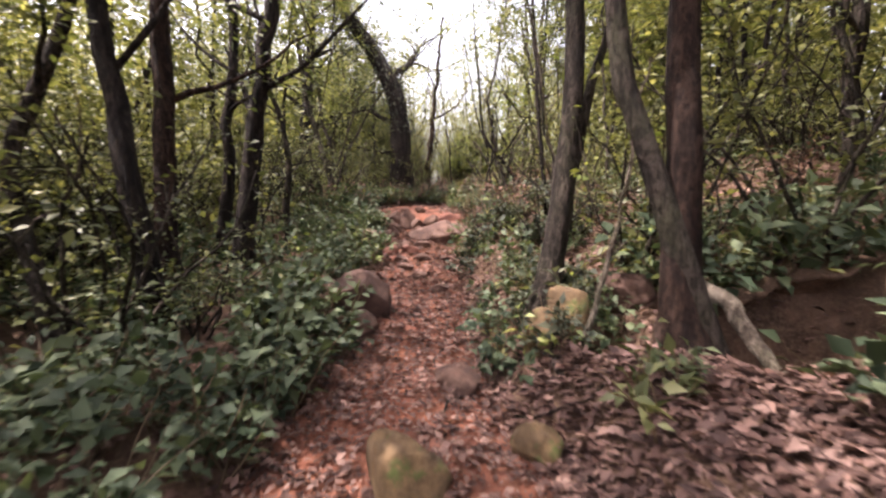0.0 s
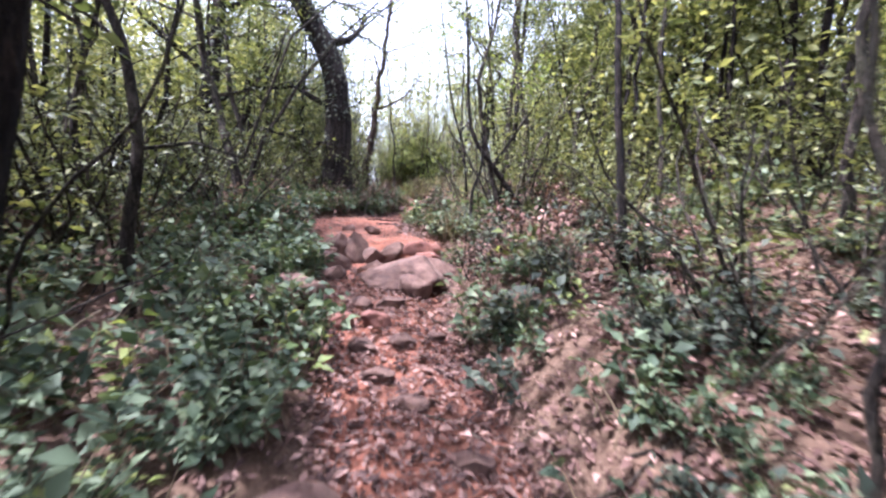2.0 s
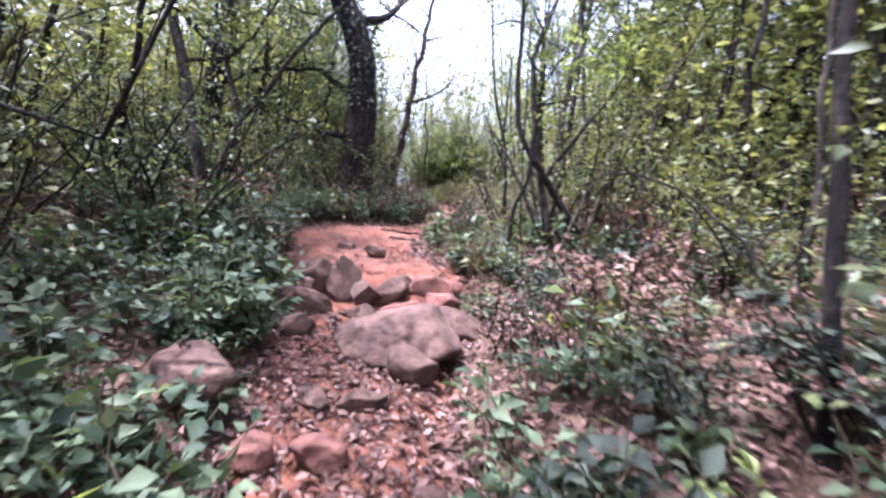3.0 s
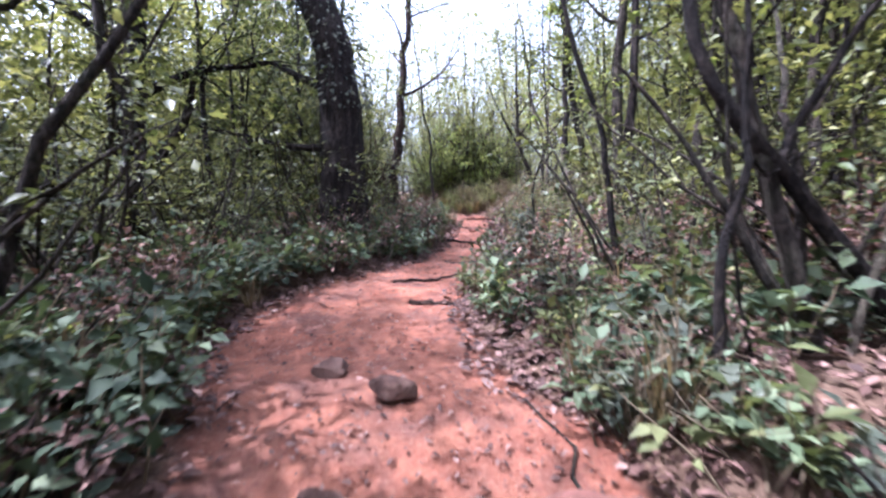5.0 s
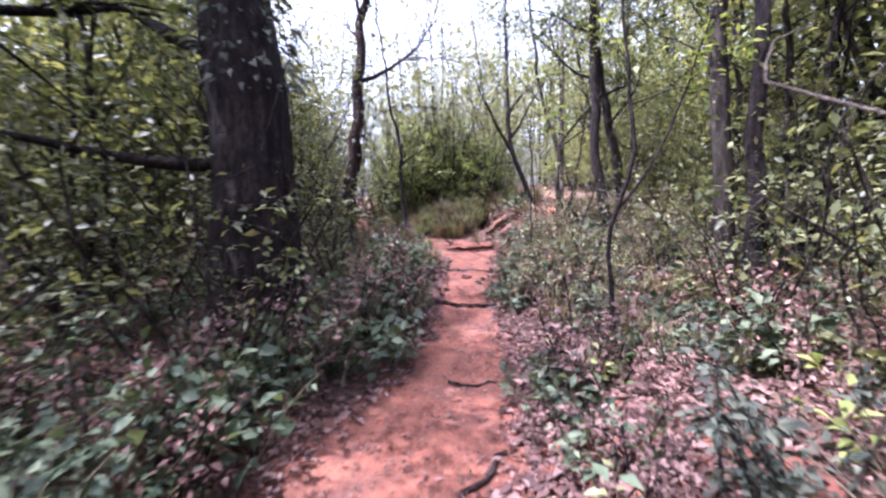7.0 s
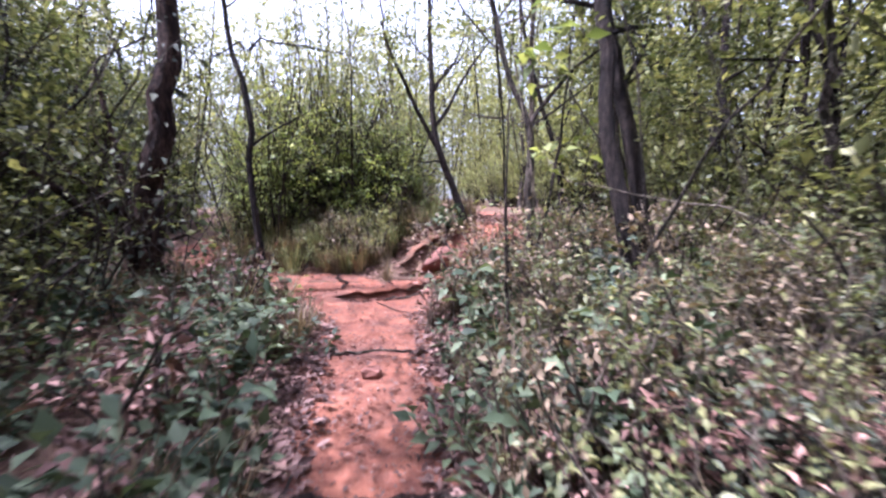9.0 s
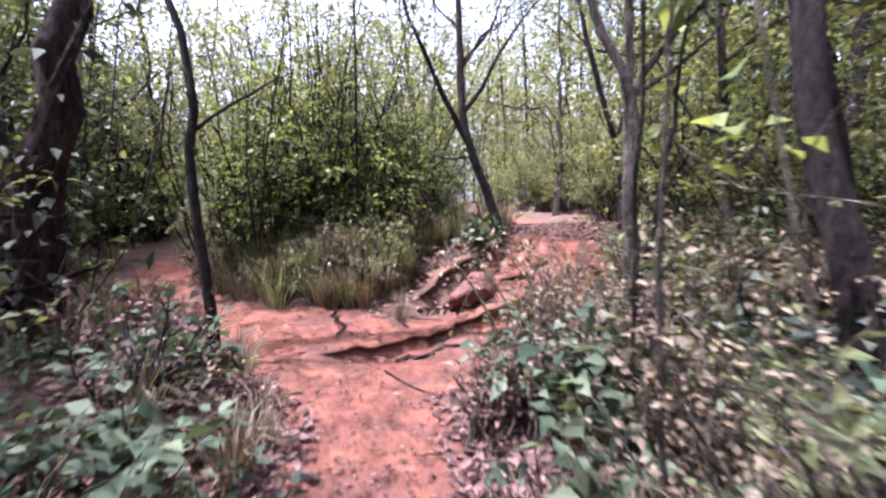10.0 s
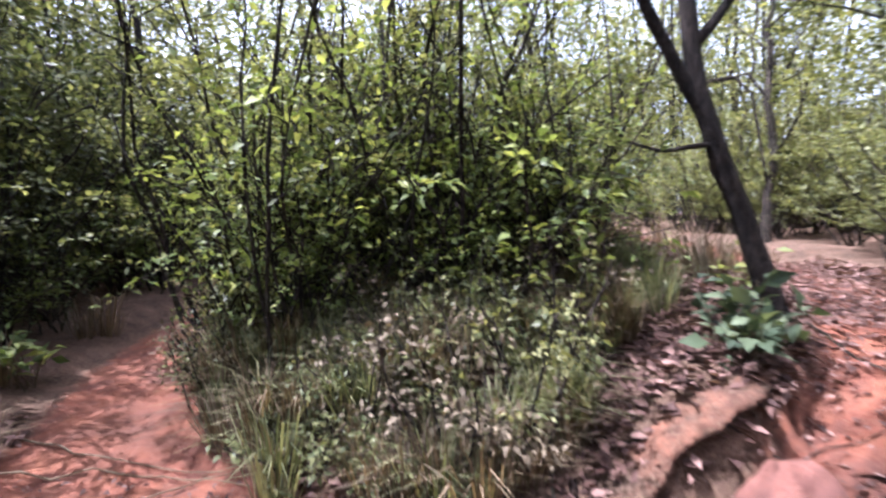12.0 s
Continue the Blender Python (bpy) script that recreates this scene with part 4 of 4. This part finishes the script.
# haze and light on the far foliage are painted in by pale leaves
far_woods(51, 640, 340, 3.6, 13, PALE_LIT_LEAF, 0.17, 8.5, "olive-green woodland foliage standing behind the near trees, painted paler for light")
far_woods(52, 620, 220, 12, 38, PALE_LIT_LEAF, 0.36, 11.0, "green woodland foliage in the distance, painted pale as if hazy")
far_woods(53, 520, 120, 1.7, 9, SHRUB, 0.085, 1.4, "low tangled olive-green understorey between the trunks", False)

# ---- undergrowth ----
rng = np.random.RandomState(21)
edge = lambda d, reach: rng.uniform(0, 1, len(d)) < np.exp(-np.clip(d, 0, None) / reach)
plant_out([herb(60 + j) for j in range(6)], scatter((-4.5, -0.5), (0.3, 19.5), 1750, rng, lambda d, x, y: (d > 0.1) & (x < np.interp(y, (0, 12, 17, 20), (-0.3, -0.8, 0.6, 0.6))) & edge(d, np.interp(y, (8, 11), (1.6, 1.0))) & (waves(x, y, 77, 1.3) > -0.85) & (np.hypot(x + 0.75, y - 3.95) > 0.5)), 22,
          "broad-leaved green undergrowth herb on the woodland floor", "plant", "undergrowth herbs", 0.7, 1.35, 290)
plant_out([herb(70 + j, 8, 0.3, 0.08, 8, SHRUB if j % 2 else HERB, 0.5, "seedling") for j in range(5)], scatter((0, -0.5), (7, 18.6), 2600, rng, lambda d, x, y: (d > 0.08) & (x > 0.2) & (rng.uniform(0, 1, len(x)) < 0.55 * np.exp(-d / 3.2)) & (waves(x, y, 78, 1.6) > -0.2) & ((y > 3.0) | (x > 1.8) | (rng.uniform(0, 1, len(x)) < 0.2))), 23,
          "low leafy seedling among dead leaves", "plant", "seedlings", 0.7, 1.4, 280)
# the sun on these plants is in their brighter leaf colour
plant_out([herb(76 + j, 5, 0.35, 0.085, 6, BRIGHT, 0.5, "young_plant") for j in range(3)], scatter((-3, -0.5), (6, 24), 420, rng, lambda d, x, y: (d > 0.15) & (rng.uniform(0, 1, len(x)) < 0.3 * np.exp(-d / 2.5))), 27,
          "yellow-green young plant painted bright as if sunlit", "plant", "young plants", 0.6, 1.3, 120)
plant_out([herb(170 + j, 9, 0.3, 0.08, 9, HERB if j % 3 else DARK_LEAF, 0.6, "bank_plant") for j in range(6)], scatter((0.2, 2.6), (5.5, 15.2), 1150, rng, lambda d, x, y: (d > 0.05) & (np.hypot(x - 0.8, y - 12.2) > 0.7) & ((y < 9.5) | (rng.uniform(0, 1, len(x)) < 0.5)) & (x > 0.1) & (rng.uniform(0, 1, len(x)) < 0.8 * np.exp(-d / 1.9)) & (waves(x, y, 79, 1.9) > -0.3)), 29,
          "low dull-green leafy plant on the leaf-strewn bank", "plant", "bank plants", 0.6, 1.3, 280)
plant_out([shrub(180 + j, 0.6, 8, 70, 0.05, DARK_LEAF if j % 2 else LITTER, BARK, "low_shrub", 0.7) for j in range(4)], scatter((0.2, 4.5), (4.0, 15.0), 150, rng, lambda d, x, y: (d > 0.22) & (x > 0.2) & (rng.uniform(0, 1, len(x)) < np.exp(-d / 1.1)) & (np.hypot(x - 1.0, y - 4.4) > 0.7)), 30,
          "low dark twiggy shrub on the bank beside the footpath", "shrub", "low shrubs on the bank", 0.6, 1.25, 120)
plant_out([shrub(184 + j, 0.55, 7, 46, 0.05, LITTER, PALE_BARK if j % 2 else BARK, "dead_weed", 0.6) for j in range(4)], scatter((-3.0, 8.5), (4.5, 19.0), 520, rng, lambda d, x, y: (d > 0.12) & (rng.uniform(0, 1, len(x)) < 0.7 * np.exp(-d / 1.2)) & (np.hypot(x - 0.8, y - 12.2) > 0.6)), 40,
          "withered brown weed with curled dead leaves", "weeds", "withered weeds", 0.6, 1.3, 130)
plant_out([herb(210 + j, 10, 0.45, 0.1, 9, HERB if j % 2 else DARK_LEAF, 0.55, "broad_leaved_plant") for j in range(4)], scatter((1.2, 14.4), (4.6, 18.2), 150, rng, lambda d, x, y: (d > 0.35) & (rng.uniform(0, 1, len(x)) < np.exp(-d / 2.5))), 41,
          "broad-leaved dark green plant beside the footpath", "plant", "broad-leaved plants", 0.7, 1.3)
plant_out([shrub(80 + j) for j in range(6)], scatter((-7, -3), (8, 27), 700, rng, lambda d, x, y: (d > 0.8) & ((x < 0) | (d > 1.3) | (y > 9)) & (np.hypot((x - 1.7) / 2.3, (y - 22.4) / 2.9) > 1) & ((x < 1) | (y > 8) | (rng.uniform(0, 1, len(x)) < 0.35)) & (rng.uniform(0, 1, len(x)) < np.where(d < 2, 0.45, 0.75))), 24,
          "leafy olive-green woodland shrub with thin crooked stems", "shrub", "woodland shrubs", 0.7, 1.5, 200)
plant_out([tuft(90 + j) for j in range(4)], scatter((-2.5, 8), (5, 24), 1500, rng, lambda d, x, y: (d > 0.03) & (rng.uniform(0, 1, len(x)) < 0.4 * np.exp(-d / 0.9)) & (y > 9) & (np.hypot(x - 3.0, y - 20.4) > 1.1) & (np.hypot(x - 0.8, y - 12.2) > 0.7)), 25,
          "dry straw-coloured grass tuft beside the footpath", "grass", "grass tufts", 0.6, 1.3, 200, "dry_grass")

plant_out([shrub(150 + j, 0.85, 7, 54, 0.045, STRAW if j % 2 else SHRUB, PALE_BARK, "weed_clump", 0.4) for j in range(4)], scatter((1.5, 14.5), (6.5, 19.8), 210, rng, lambda d, x, y: (d > 0.2) & (x > 1.3)), 28,
          "dry brownish weeds standing beside the footpath", "weeds", "dry weeds", 0.6, 1.2, 110)

# ---- the overgrown patch at the fork ----
rng = np.random.RandomState(31)
ix, iy, irx, iry = ISLAND
inside = lambda x, y, k: ((x - ix) / irx) ** 2 + ((y - iy) / iry) ** 2 < k
plant_out([tuft(100 + j, 80, 0.42, GRASS if j % 2 == 0 else STRAW, "long_grass_tuft") for j in range(6)], scatter((-0.4, 20.2), (3.8, 25), 620, rng, lambda d, x, y: inside(x, y, 1.0) & (d > -0.02) & (np.hypot(x - 3.55, y - 20.6) > 0.75) & ((x < 2.4) | (y > 21.2))), 32,
          "long half-dry grass tuft at the fork of the footpath", "grass", "grass at the fork", 0.7, 1.25, 260, "dry_grass")
plant_out([shrub(110 + j, 0.75, 8, 84, 0.045, (SHRUB, STRAW, PALE_LIT_LEAF, SHRUB)[j]) for j in range(4)], scatter((-0.1, 20.6), (3.5, 24), 90, rng, lambda d, x, y: inside(x, y, 0.85) & ((x < 2.4) | (y > 21.3))), 33,
          "low twiggy shrub growing through long grass", "shrub", "low shrubs at the fork", 0.6, 1.2)
# every other tall bush has its leaf colour lifted to stand for light
plant_out([shrub(120 + j, 3.7, 9, 300, 0.06, SHRUB if j % 2 else PALE_LIT_LEAF, BARK, "bush", 0.3) for j in range(5)], scatter((0.0, 22.0), (3.4, 25.0), 42, rng, lambda d, x, y: inside(x, y, 1.0)), 34,
          "tall dense olive-green bush at the fork of the footpath", "bush", "tall bushes at the fork", 0.65, 1.08)
# sunlit leaves in front of the tall bushes, done by brighter colour
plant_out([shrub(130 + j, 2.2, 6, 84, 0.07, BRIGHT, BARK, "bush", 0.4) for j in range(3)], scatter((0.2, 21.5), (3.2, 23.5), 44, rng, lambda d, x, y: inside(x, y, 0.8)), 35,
          "yellow-green leafy bush at the fork of the footpath, sunlight painted into its leaves", "bush", "sunlit bushes at the fork", 0.7, 1.2)
plant_out([shrub(140 + j, 3.4, 8, 260, 0.075, SHRUB if j else CANOPY, BARK, "bush", 0.35) for j in range(3)], scatter((-6, 18.5), (-0.8, 30), 150, rng, lambda d, x, y: (d > np.interp(y, (21, 24), (1.5, 0.6))) & (d < 4.5) & (x < -1.2) & (rng.uniform(0, 1, len(x)) < 0.85)), 36,
          "tall dark leafy bush walling in the side path", "bush", "bushes along the side path", 0.7, 1.2, 90)
# sunlight on these bushes is painted: same brighter leaf as at the fork
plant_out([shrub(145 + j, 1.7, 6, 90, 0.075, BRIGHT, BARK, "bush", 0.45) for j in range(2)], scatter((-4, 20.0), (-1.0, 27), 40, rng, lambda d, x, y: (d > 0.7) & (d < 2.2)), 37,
          "yellow-green bush beside the side path, painted bright as if sunlit", "bush", "sunlit bushes along the side path", 0.7, 1.3)
# both sets of bushes below carry painted-in sunlight in their pale leaves
plant_out([shrub(148 + j, 2.4, 8, 220, 0.07, PALE_LIT_LEAF, BARK, "bush", 0.4) for j in range(3)], scatter((4.6, 17.5), (13, 30), 210, rng, lambda d, x, y: (d > 0.55) & (d < 6) & (x > 5.6 + 0.25 * np.clip(y - 21, 0, 9)) & (rng.uniform(0, 1, len(x)) < 0.8)), 38,
          "green leafy bush beyond the eroded footpath, painted pale as if sunlit", "bush", "light bushes beyond the fork", 0.5, 1.15, 110)
plant_out([shrub(190 + j, 1.8, 7, 110, 0.065, PALE_LIT_LEAF, BARK, "bush", 0.5) for j in range(3)], scatter((-8, 0.5), (-3.4, 17), 110, rng, lambda d, x, y: d > 2.6), 39,
          "green bush between the trunks, painted pale as if sunlit", "bush", "sunlit bushes between the trunks", 0.7, 1.2, 80)
near_plants = [herb(195, 7, 0.4, 0.13, 7, BRIGHT, 0.6, "young_plant"), herb(196, 12, 0.4, 0.12, 8, HERB, 0.6, "leafy_plant"), herb(197, 9, 0.32, 0.11, 8, HERB, 0.6, "leafy_plant"), herb(198, 10, 0.6, 0.12, 9, HERB, 0.6, "leafy_plant"), herb(199, 9, 0.5, 0.13, 8, HERB, 0.55, "leafy_plant")]
for ob, (px, py), label in zip(near_plants, ((-1.3, 22.05), (3.1, 20.6), (3.35, 20.75), (2.25, 3.0), (1.75, 1.6)),
                               ("bright yellow-green plant at the side path's edge", "leafy green plant at the foot of a leaning tree", "leafy green plant at the foot of a leaning tree", "leafy plant hanging over a washed-out hollow", "broad-leaved plant at the end of a pale root")):
    ob.matrix_world = pose(px, py, height(px, py))
    tagged(ob, label, "plant")
for px, py, turn in ((1.65, 3.0, 40), (2.0, 2.98, 120), (2.5, 3.02, 200), (2.8, 2.98, 310), (2.05, 3.3, 70), (2.65, 3.35, 160)):
    tagged(copy_thing(near_plants[3], pose(px, py, height(px, py), 18, 0, 0) @ pose(0, 0, 0, 0, 0, turn)), "leafy plant hanging over a washed-out hollow", "plant", "plants over the hollow")

# ---- stones of the footpath ----
RED, MOSS, OCHRE = "weathered red-stained stone sunk in the footpath", "mossy ochre stone in the bank", "orange clay block at the eroded step"
STONES = [(-0.18, 1.88, 0.5, 0.3, 0.44, MOSSY_ROCK, "pointed ochre stone standing in the footpath"), (0.5, 2.1, 0.32, 0.28, 0.26, MOSSY_ROCK, MOSS), (0.06, 2.8, 0.4, 0.3, 0.26, ROCK, RED),
          (-0.72, 4.15, 0.7, 0.62, 0.78, ROCK, "rounded brown boulder at the footpath's edge"), (-0.75, 3.66, 0.5, 0.4, 0.3, ROCK, RED), (0.68, 2.92, 0.3, 0.26, 0.4, MOSSY_ROCK, MOSS),
          (1.3, 3.12, 0.5, 0.4, 0.34, ROCK, "dark stone half buried under tree roots"), (0.86, 3.02, 0.34, 0.3, 0.5, MOSSY_ROCK, MOSS), (-1.02, 8.74, 0.62, 0.46, 0.62, ROCK, "large dark stone at the rocky step"),
          (-0.74, 8.8, 0.54, 0.42, 0.56, ROCK, "large dark stone at the rocky step"), (-1.45, 8.82, 0.56, 0.46, 0.46, ROCK, RED)]
STONES += [(-1.02, 8.3, 0.66, 0.4, 0.3, ROCK, RED), (-0.92, 7.9, 0.36, 0.32, 0.24, ROCK, RED), (-0.5, 8.62, 0.36, 0.3, 0.38, ROCK, "rounded boulder at the rocky step"), (-0.28, 8.68, 0.42, 0.32, 0.4, ROCK, RED),
           (-0.14, 8.84, 0.3, 0.24, 0.3, ROCK, RED), (-0.12, 7.86, 1.05, 0.84, 0.46, ROCK, "broad smooth red-brown rock in the footpath"), (-0.1, 7.42, 0.42, 0.3, 0.34, ROCK, RED), (0.3, 8.3, 0.66, 0.5, 0.36, ROCK, RED)]
STONES += [(0.2, 8.84, 0.66, 0.36, 0.34, CLAY, OCHRE), (-0.5, 8.3, 0.36, 0.28, 0.22, ROCK, RED), (-0.5, 6.56, 0.3, 0.24, 0.18, CLAY, RED), (-0.76, 6.5, 0.3, 0.26, 0.22, CLAY, RED), (-1.16, 6.85, 0.54, 0.44, 0.44, ROCK, RED),
           (-0.35, 7.0, 0.36, 0.22, 0.18, ROCK, RED), (-1.12, 8.62, 0.44, 0.34, 0.28, ROCK, RED), (0.2, 8.7, 0.5, 0.36, 0.2, CLAY, OCHRE), (-0.12, 8.55, 0.46, 0.34, 0.18, CLAY, OCHRE), (-0.6, 7.0, 0.3, 0.24, 0.16, ROCK, RED), (-0.3, 6.2, 0.3, 0.22, 0.14, ROCK, RED),
           (-0.6, 6.1, 0.26, 0.2, 0.12, ROCK, RED), (0.02, 6.5, 0.2, 0.18, 0.1, ROCK, RED)]
STONES += [(-0.5, 9.62, 0.3, 0.22, 0.17, ROCK, RED), (-0.86, 9.95, 0.28, 0.2, 0.16, ROCK, RED), (2.85, 19.98, 0.75, 0.55, 0.4, CLAY, "rounded clay hump between two erosion ledges"),
           (2.3, 19.12, 0.26, 0.16, 0.12, CLAY, RED), (1.62, 19.1, 0.16, 0.1, 0.08, CLAY, RED), (1.1, 17.05, 0.22, 0.16, 0.12, CLAY, RED), (-0.3, 5.4, 0.28, 0.2, 0.14, ROCK, RED), (-0.05, 4.9, 0.24, 0.18, 0.12, ROCK, RED), (-0.5, 5.7, 0.28, 0.22, 0.12, ROCK, RED)]
for j, (x, y, sx, sy, sz, mat, label) in enumerate(STONES):
    # the stones of the rocky step end level with the earth above them
    rock("stone", label, x, y, (sx, sy, sz), 200 + j, mat, j * 37 % 60 - 30, max(0.25, 1 - ((1.44 if x < -0.4 else 1.38) - height(x, y)) / sz) if 8.4 < y < 9.3 else 0.32)

# ---- roots and sticks ----
ROOTS = [([(-0.55, 12.4), (-0.1, 12.5), (0.3, 12.85)], 0.026, 0.014, RED_BARK), ([(-0.4, 11.45), (0.0, 11.35), (0.5, 11.3)], 0.026, 0.012, RED_BARK),
         ([(0.4, 16.0), (0.8, 15.85), (1.4, 15.8)], 0.04, 0.02, RED_BARK), ([(0.3, 15.9), (0.0, 16.1), (-0.3, 16.0)], 0.035, 0.02, RED_BARK), ([(2.15, 20.4), (2.1, 20.1), (1.95, 19.9), (2.0, 19.65)], 0.022, 0.012, RED_BARK)]
ROOTS += [([(1.4, 20.3), (1.35, 20.0), (1.42, 19.75), (1.3, 19.5)], 0.018, 0.01, RED_BARK), ([(0.8, 17.4), (1.2, 17.45), (1.7, 17.3)], 0.014, 0.008, BARK), ([(1.7, 18.9), (2.0, 18.95), (2.25, 19.2)], 0.02, 0.01, BARK), ([(0.95, 3.2), (0.75, 2.9), (0.7, 2.5)], 0.04, 0.015, BARK)]
for j, (pts, r0, r1, mat) in enumerate(ROOTS):
    ground_line(pts, r0, r1, 300 + j, "root", "bare gnarled tree root lying across red earth", mat, "root", 0.06 if r0 > 0.045 else 0.01)
for j, pts in enumerate(([(-1.0, 21.5), (-0.2, 21.15), (0.5, 20.9)], [(-0.9, 21.1), (0.0, 21.0), (0.7, 20.8)], [(-0.6, 20.8), (0.1, 20.75), (0.6, 20.95)], [(0.9, 19.95), (1.3, 19.8), (1.8, 19.75)], [(0.2, 19.9), (0.45, 20.2), (0.5, 20.6)])):
    ground_line(pts, 0.007, 0.003, 330 + j, "stalk", "long dry straw-coloured stalk lying on red earth", STRAW, "stalk", 0.02, 5, 12)
arch = np.array([(1.46, 2.49, 0.98), (1.58, 2.36, 0.93), (1.62, 2.22, 0.74), (1.65, 2.08, 0.62), (1.68, 1.92, 0.61), (1.71, 1.72, 0.6)])
tagged(new("root", mesh_from("root", *tube(np.stack([np.interp(np.linspace(0, 5, 22), range(6), arch[:, k]) for k in range(3)], 1) + np.random.RandomState(5).normal(0, 0.006, (22, 3)), np.linspace(0.05, 0.024, 22), 9, 0.1, np.random.RandomState(6)), PALE_BARK, True)),
       "pale bare root arching down over a washed-out hollow", "root")
rng = np.random.RandomState(41)
for p in scatter((-2.5, 0.8), (5, 21), 190, rng, lambda d, x, y: (d > -0.3) & (d < 2.5) & ((x > 0) | (rng.uniform(0, 1, len(x)) < 0.3))):
    a, l = rng.uniform(0, 6.28), rng.uniform(0.2, 0.7)
    ground_line([(p[0] - l * math.cos(a), p[1] - l * math.sin(a)), (p[0], p[1]), (p[0] + l * math.cos(a + 0.3), p[1] + l * math.sin(a + 0.3))], rng.uniform(0.006, 0.014), 0.003, rng.randint(9999), "stick",
                "fallen dry stick on the leaf litter", PALE_BARK if rng.uniform() < 0.5 else BARK, "stick", 0.015, 5, 9)

rng = np.random.RandomState(45)
for p in np.concatenate([scatter((-3.5, 0.5), (-0.5, 20), 60, rng, lambda d, x, y: (d > 0.9) & (d < 2.6)), scatter((0.5, 3), (5, 19), 70, rng, lambda d, x, y: (d > 0.5) & (d < 2.2)), scatter((-1.9, 17.3), (-0.2, 20), 24, rng, lambda d, x, y: d > 0.3)]):
    line = wander((0, 0, -0.03), (rng.normal(0, 0.3), rng.normal(0, 0.3), 1.0), rng.uniform(1.2, 3.2), 14, rng, 0.2, 0.02)
    line = clear(line, p[0], p[1], p[2])
    r = rng.uniform(0.005, 0.013)
    ob = new("vine", mesh_from("vine", *tube(line, np.linspace(r, r * 0.4, 15), 5), PALE_BARK if rng.uniform() < 0.3 else BARK, True))
    ob.matrix_world = pose(p[0], p[1], p[2])
    tagged(ob, "thin bare twisting stem climbing out of the undergrowth", "vine", "bare vines")

# ---- leaf litter ----


def litter(seed, n, lo, hi, keep, size, label):
    rng = np.random.RandomState(seed)
    p = scatter(lo, hi, n, rng, lambda d, x, y: keep(d, x, y, rng.uniform(0, 1, len(x))))
    k = len(p)
    a = rng.uniform(0, 6.28, k)
    way = np.stack([np.cos(a), np.sin(a), rng.normal(0.05, 0.22, k)], 1)
    l = size * rng.uniform(0.5, 1.5, k)
    ob = new("leaf_litter", mesh_from("leaf_litter", *leaves(p + np.array([0, 0, 0.012]) + rng.uniform(0, 0.02, (k, 1)) * np.array([0, 0, 1]), way, np.array([0, 0, 1.0]) + rng.normal(0, 0.3, (k, 3)), l, l * rng.uniform(0.35, 0.6, k), rng.uniform(-0.1, 0.3, (k, 1)), 0.35), LITTER))
    tagged(ob, label, "leaves", kind="stuff")


litter(61, 190000, (-3, -1), (8, 18.7), lambda d, x, y, r: (d > -0.05) & (r < np.where(x > 0.1, 0.9, 0.35) * np.exp(-np.clip(d, 0, 9) / 3.5)), 0.066, "dry curled brown leaves covering the woodland floor")
litter(62, 110000, (-2, -1), (6, 21), lambda d, x, y, r: (d < 0.05) & (r < np.interp(y, (0, 3, 9, 12, 16, 19), (0.6, 0.6, 0.4, 0.3, 0.7, 0.25))), 0.034, "small dry leaf fragments scattered over the footpath")
litter(65, 52000, (-1.6, 0.3), (1.4, 8.4), lambda d, x, y, r: (d < 0.1) & (r < 0.4), 0.055, "trodden brown leaves lying over the footpath")
litter(66, 60000, (-2.2, 9.0), (3.2, 18.2), lambda d, x, y, r: (d > -0.18) & (d < 0.9) & (y > 9.4) & (r < 0.6 * np.interp(y, (9, 13.5, 15), (0.5, 0.5, 1.0))), 0.07, "dry mauve-brown leaves gathered along the edges of the footpath")
litter(67, 9000, (0.5, 0.7), (3.2, 2.7), lambda d, x, y, r: (d > -0.2) & (r < 0.9) & (np.hypot((x - 2.3) / 0.75, (y - 2.48) / 0.5) > 1), 0.075, "dry curled leaves heaped below the tree roots")
litter(64, 60000, (2.6, 18.6), (9, 23), lambda d, x, y, r: (d < 0.3) & (r < np.where(y > 20.4, 0.5, 0.14) * smooth((x - 2.6) / 1.0)), 0.05, "dry leaves scattered over the rising footpath")
litter(63, 34000, (-1, 20), (6, 24), lambda d, x, y, r: (d > 0.0) & (r < np.where(x > 2.3, 0.9, 0.3)), 0.08, "dry brown leaves lying over the mound at the fork")
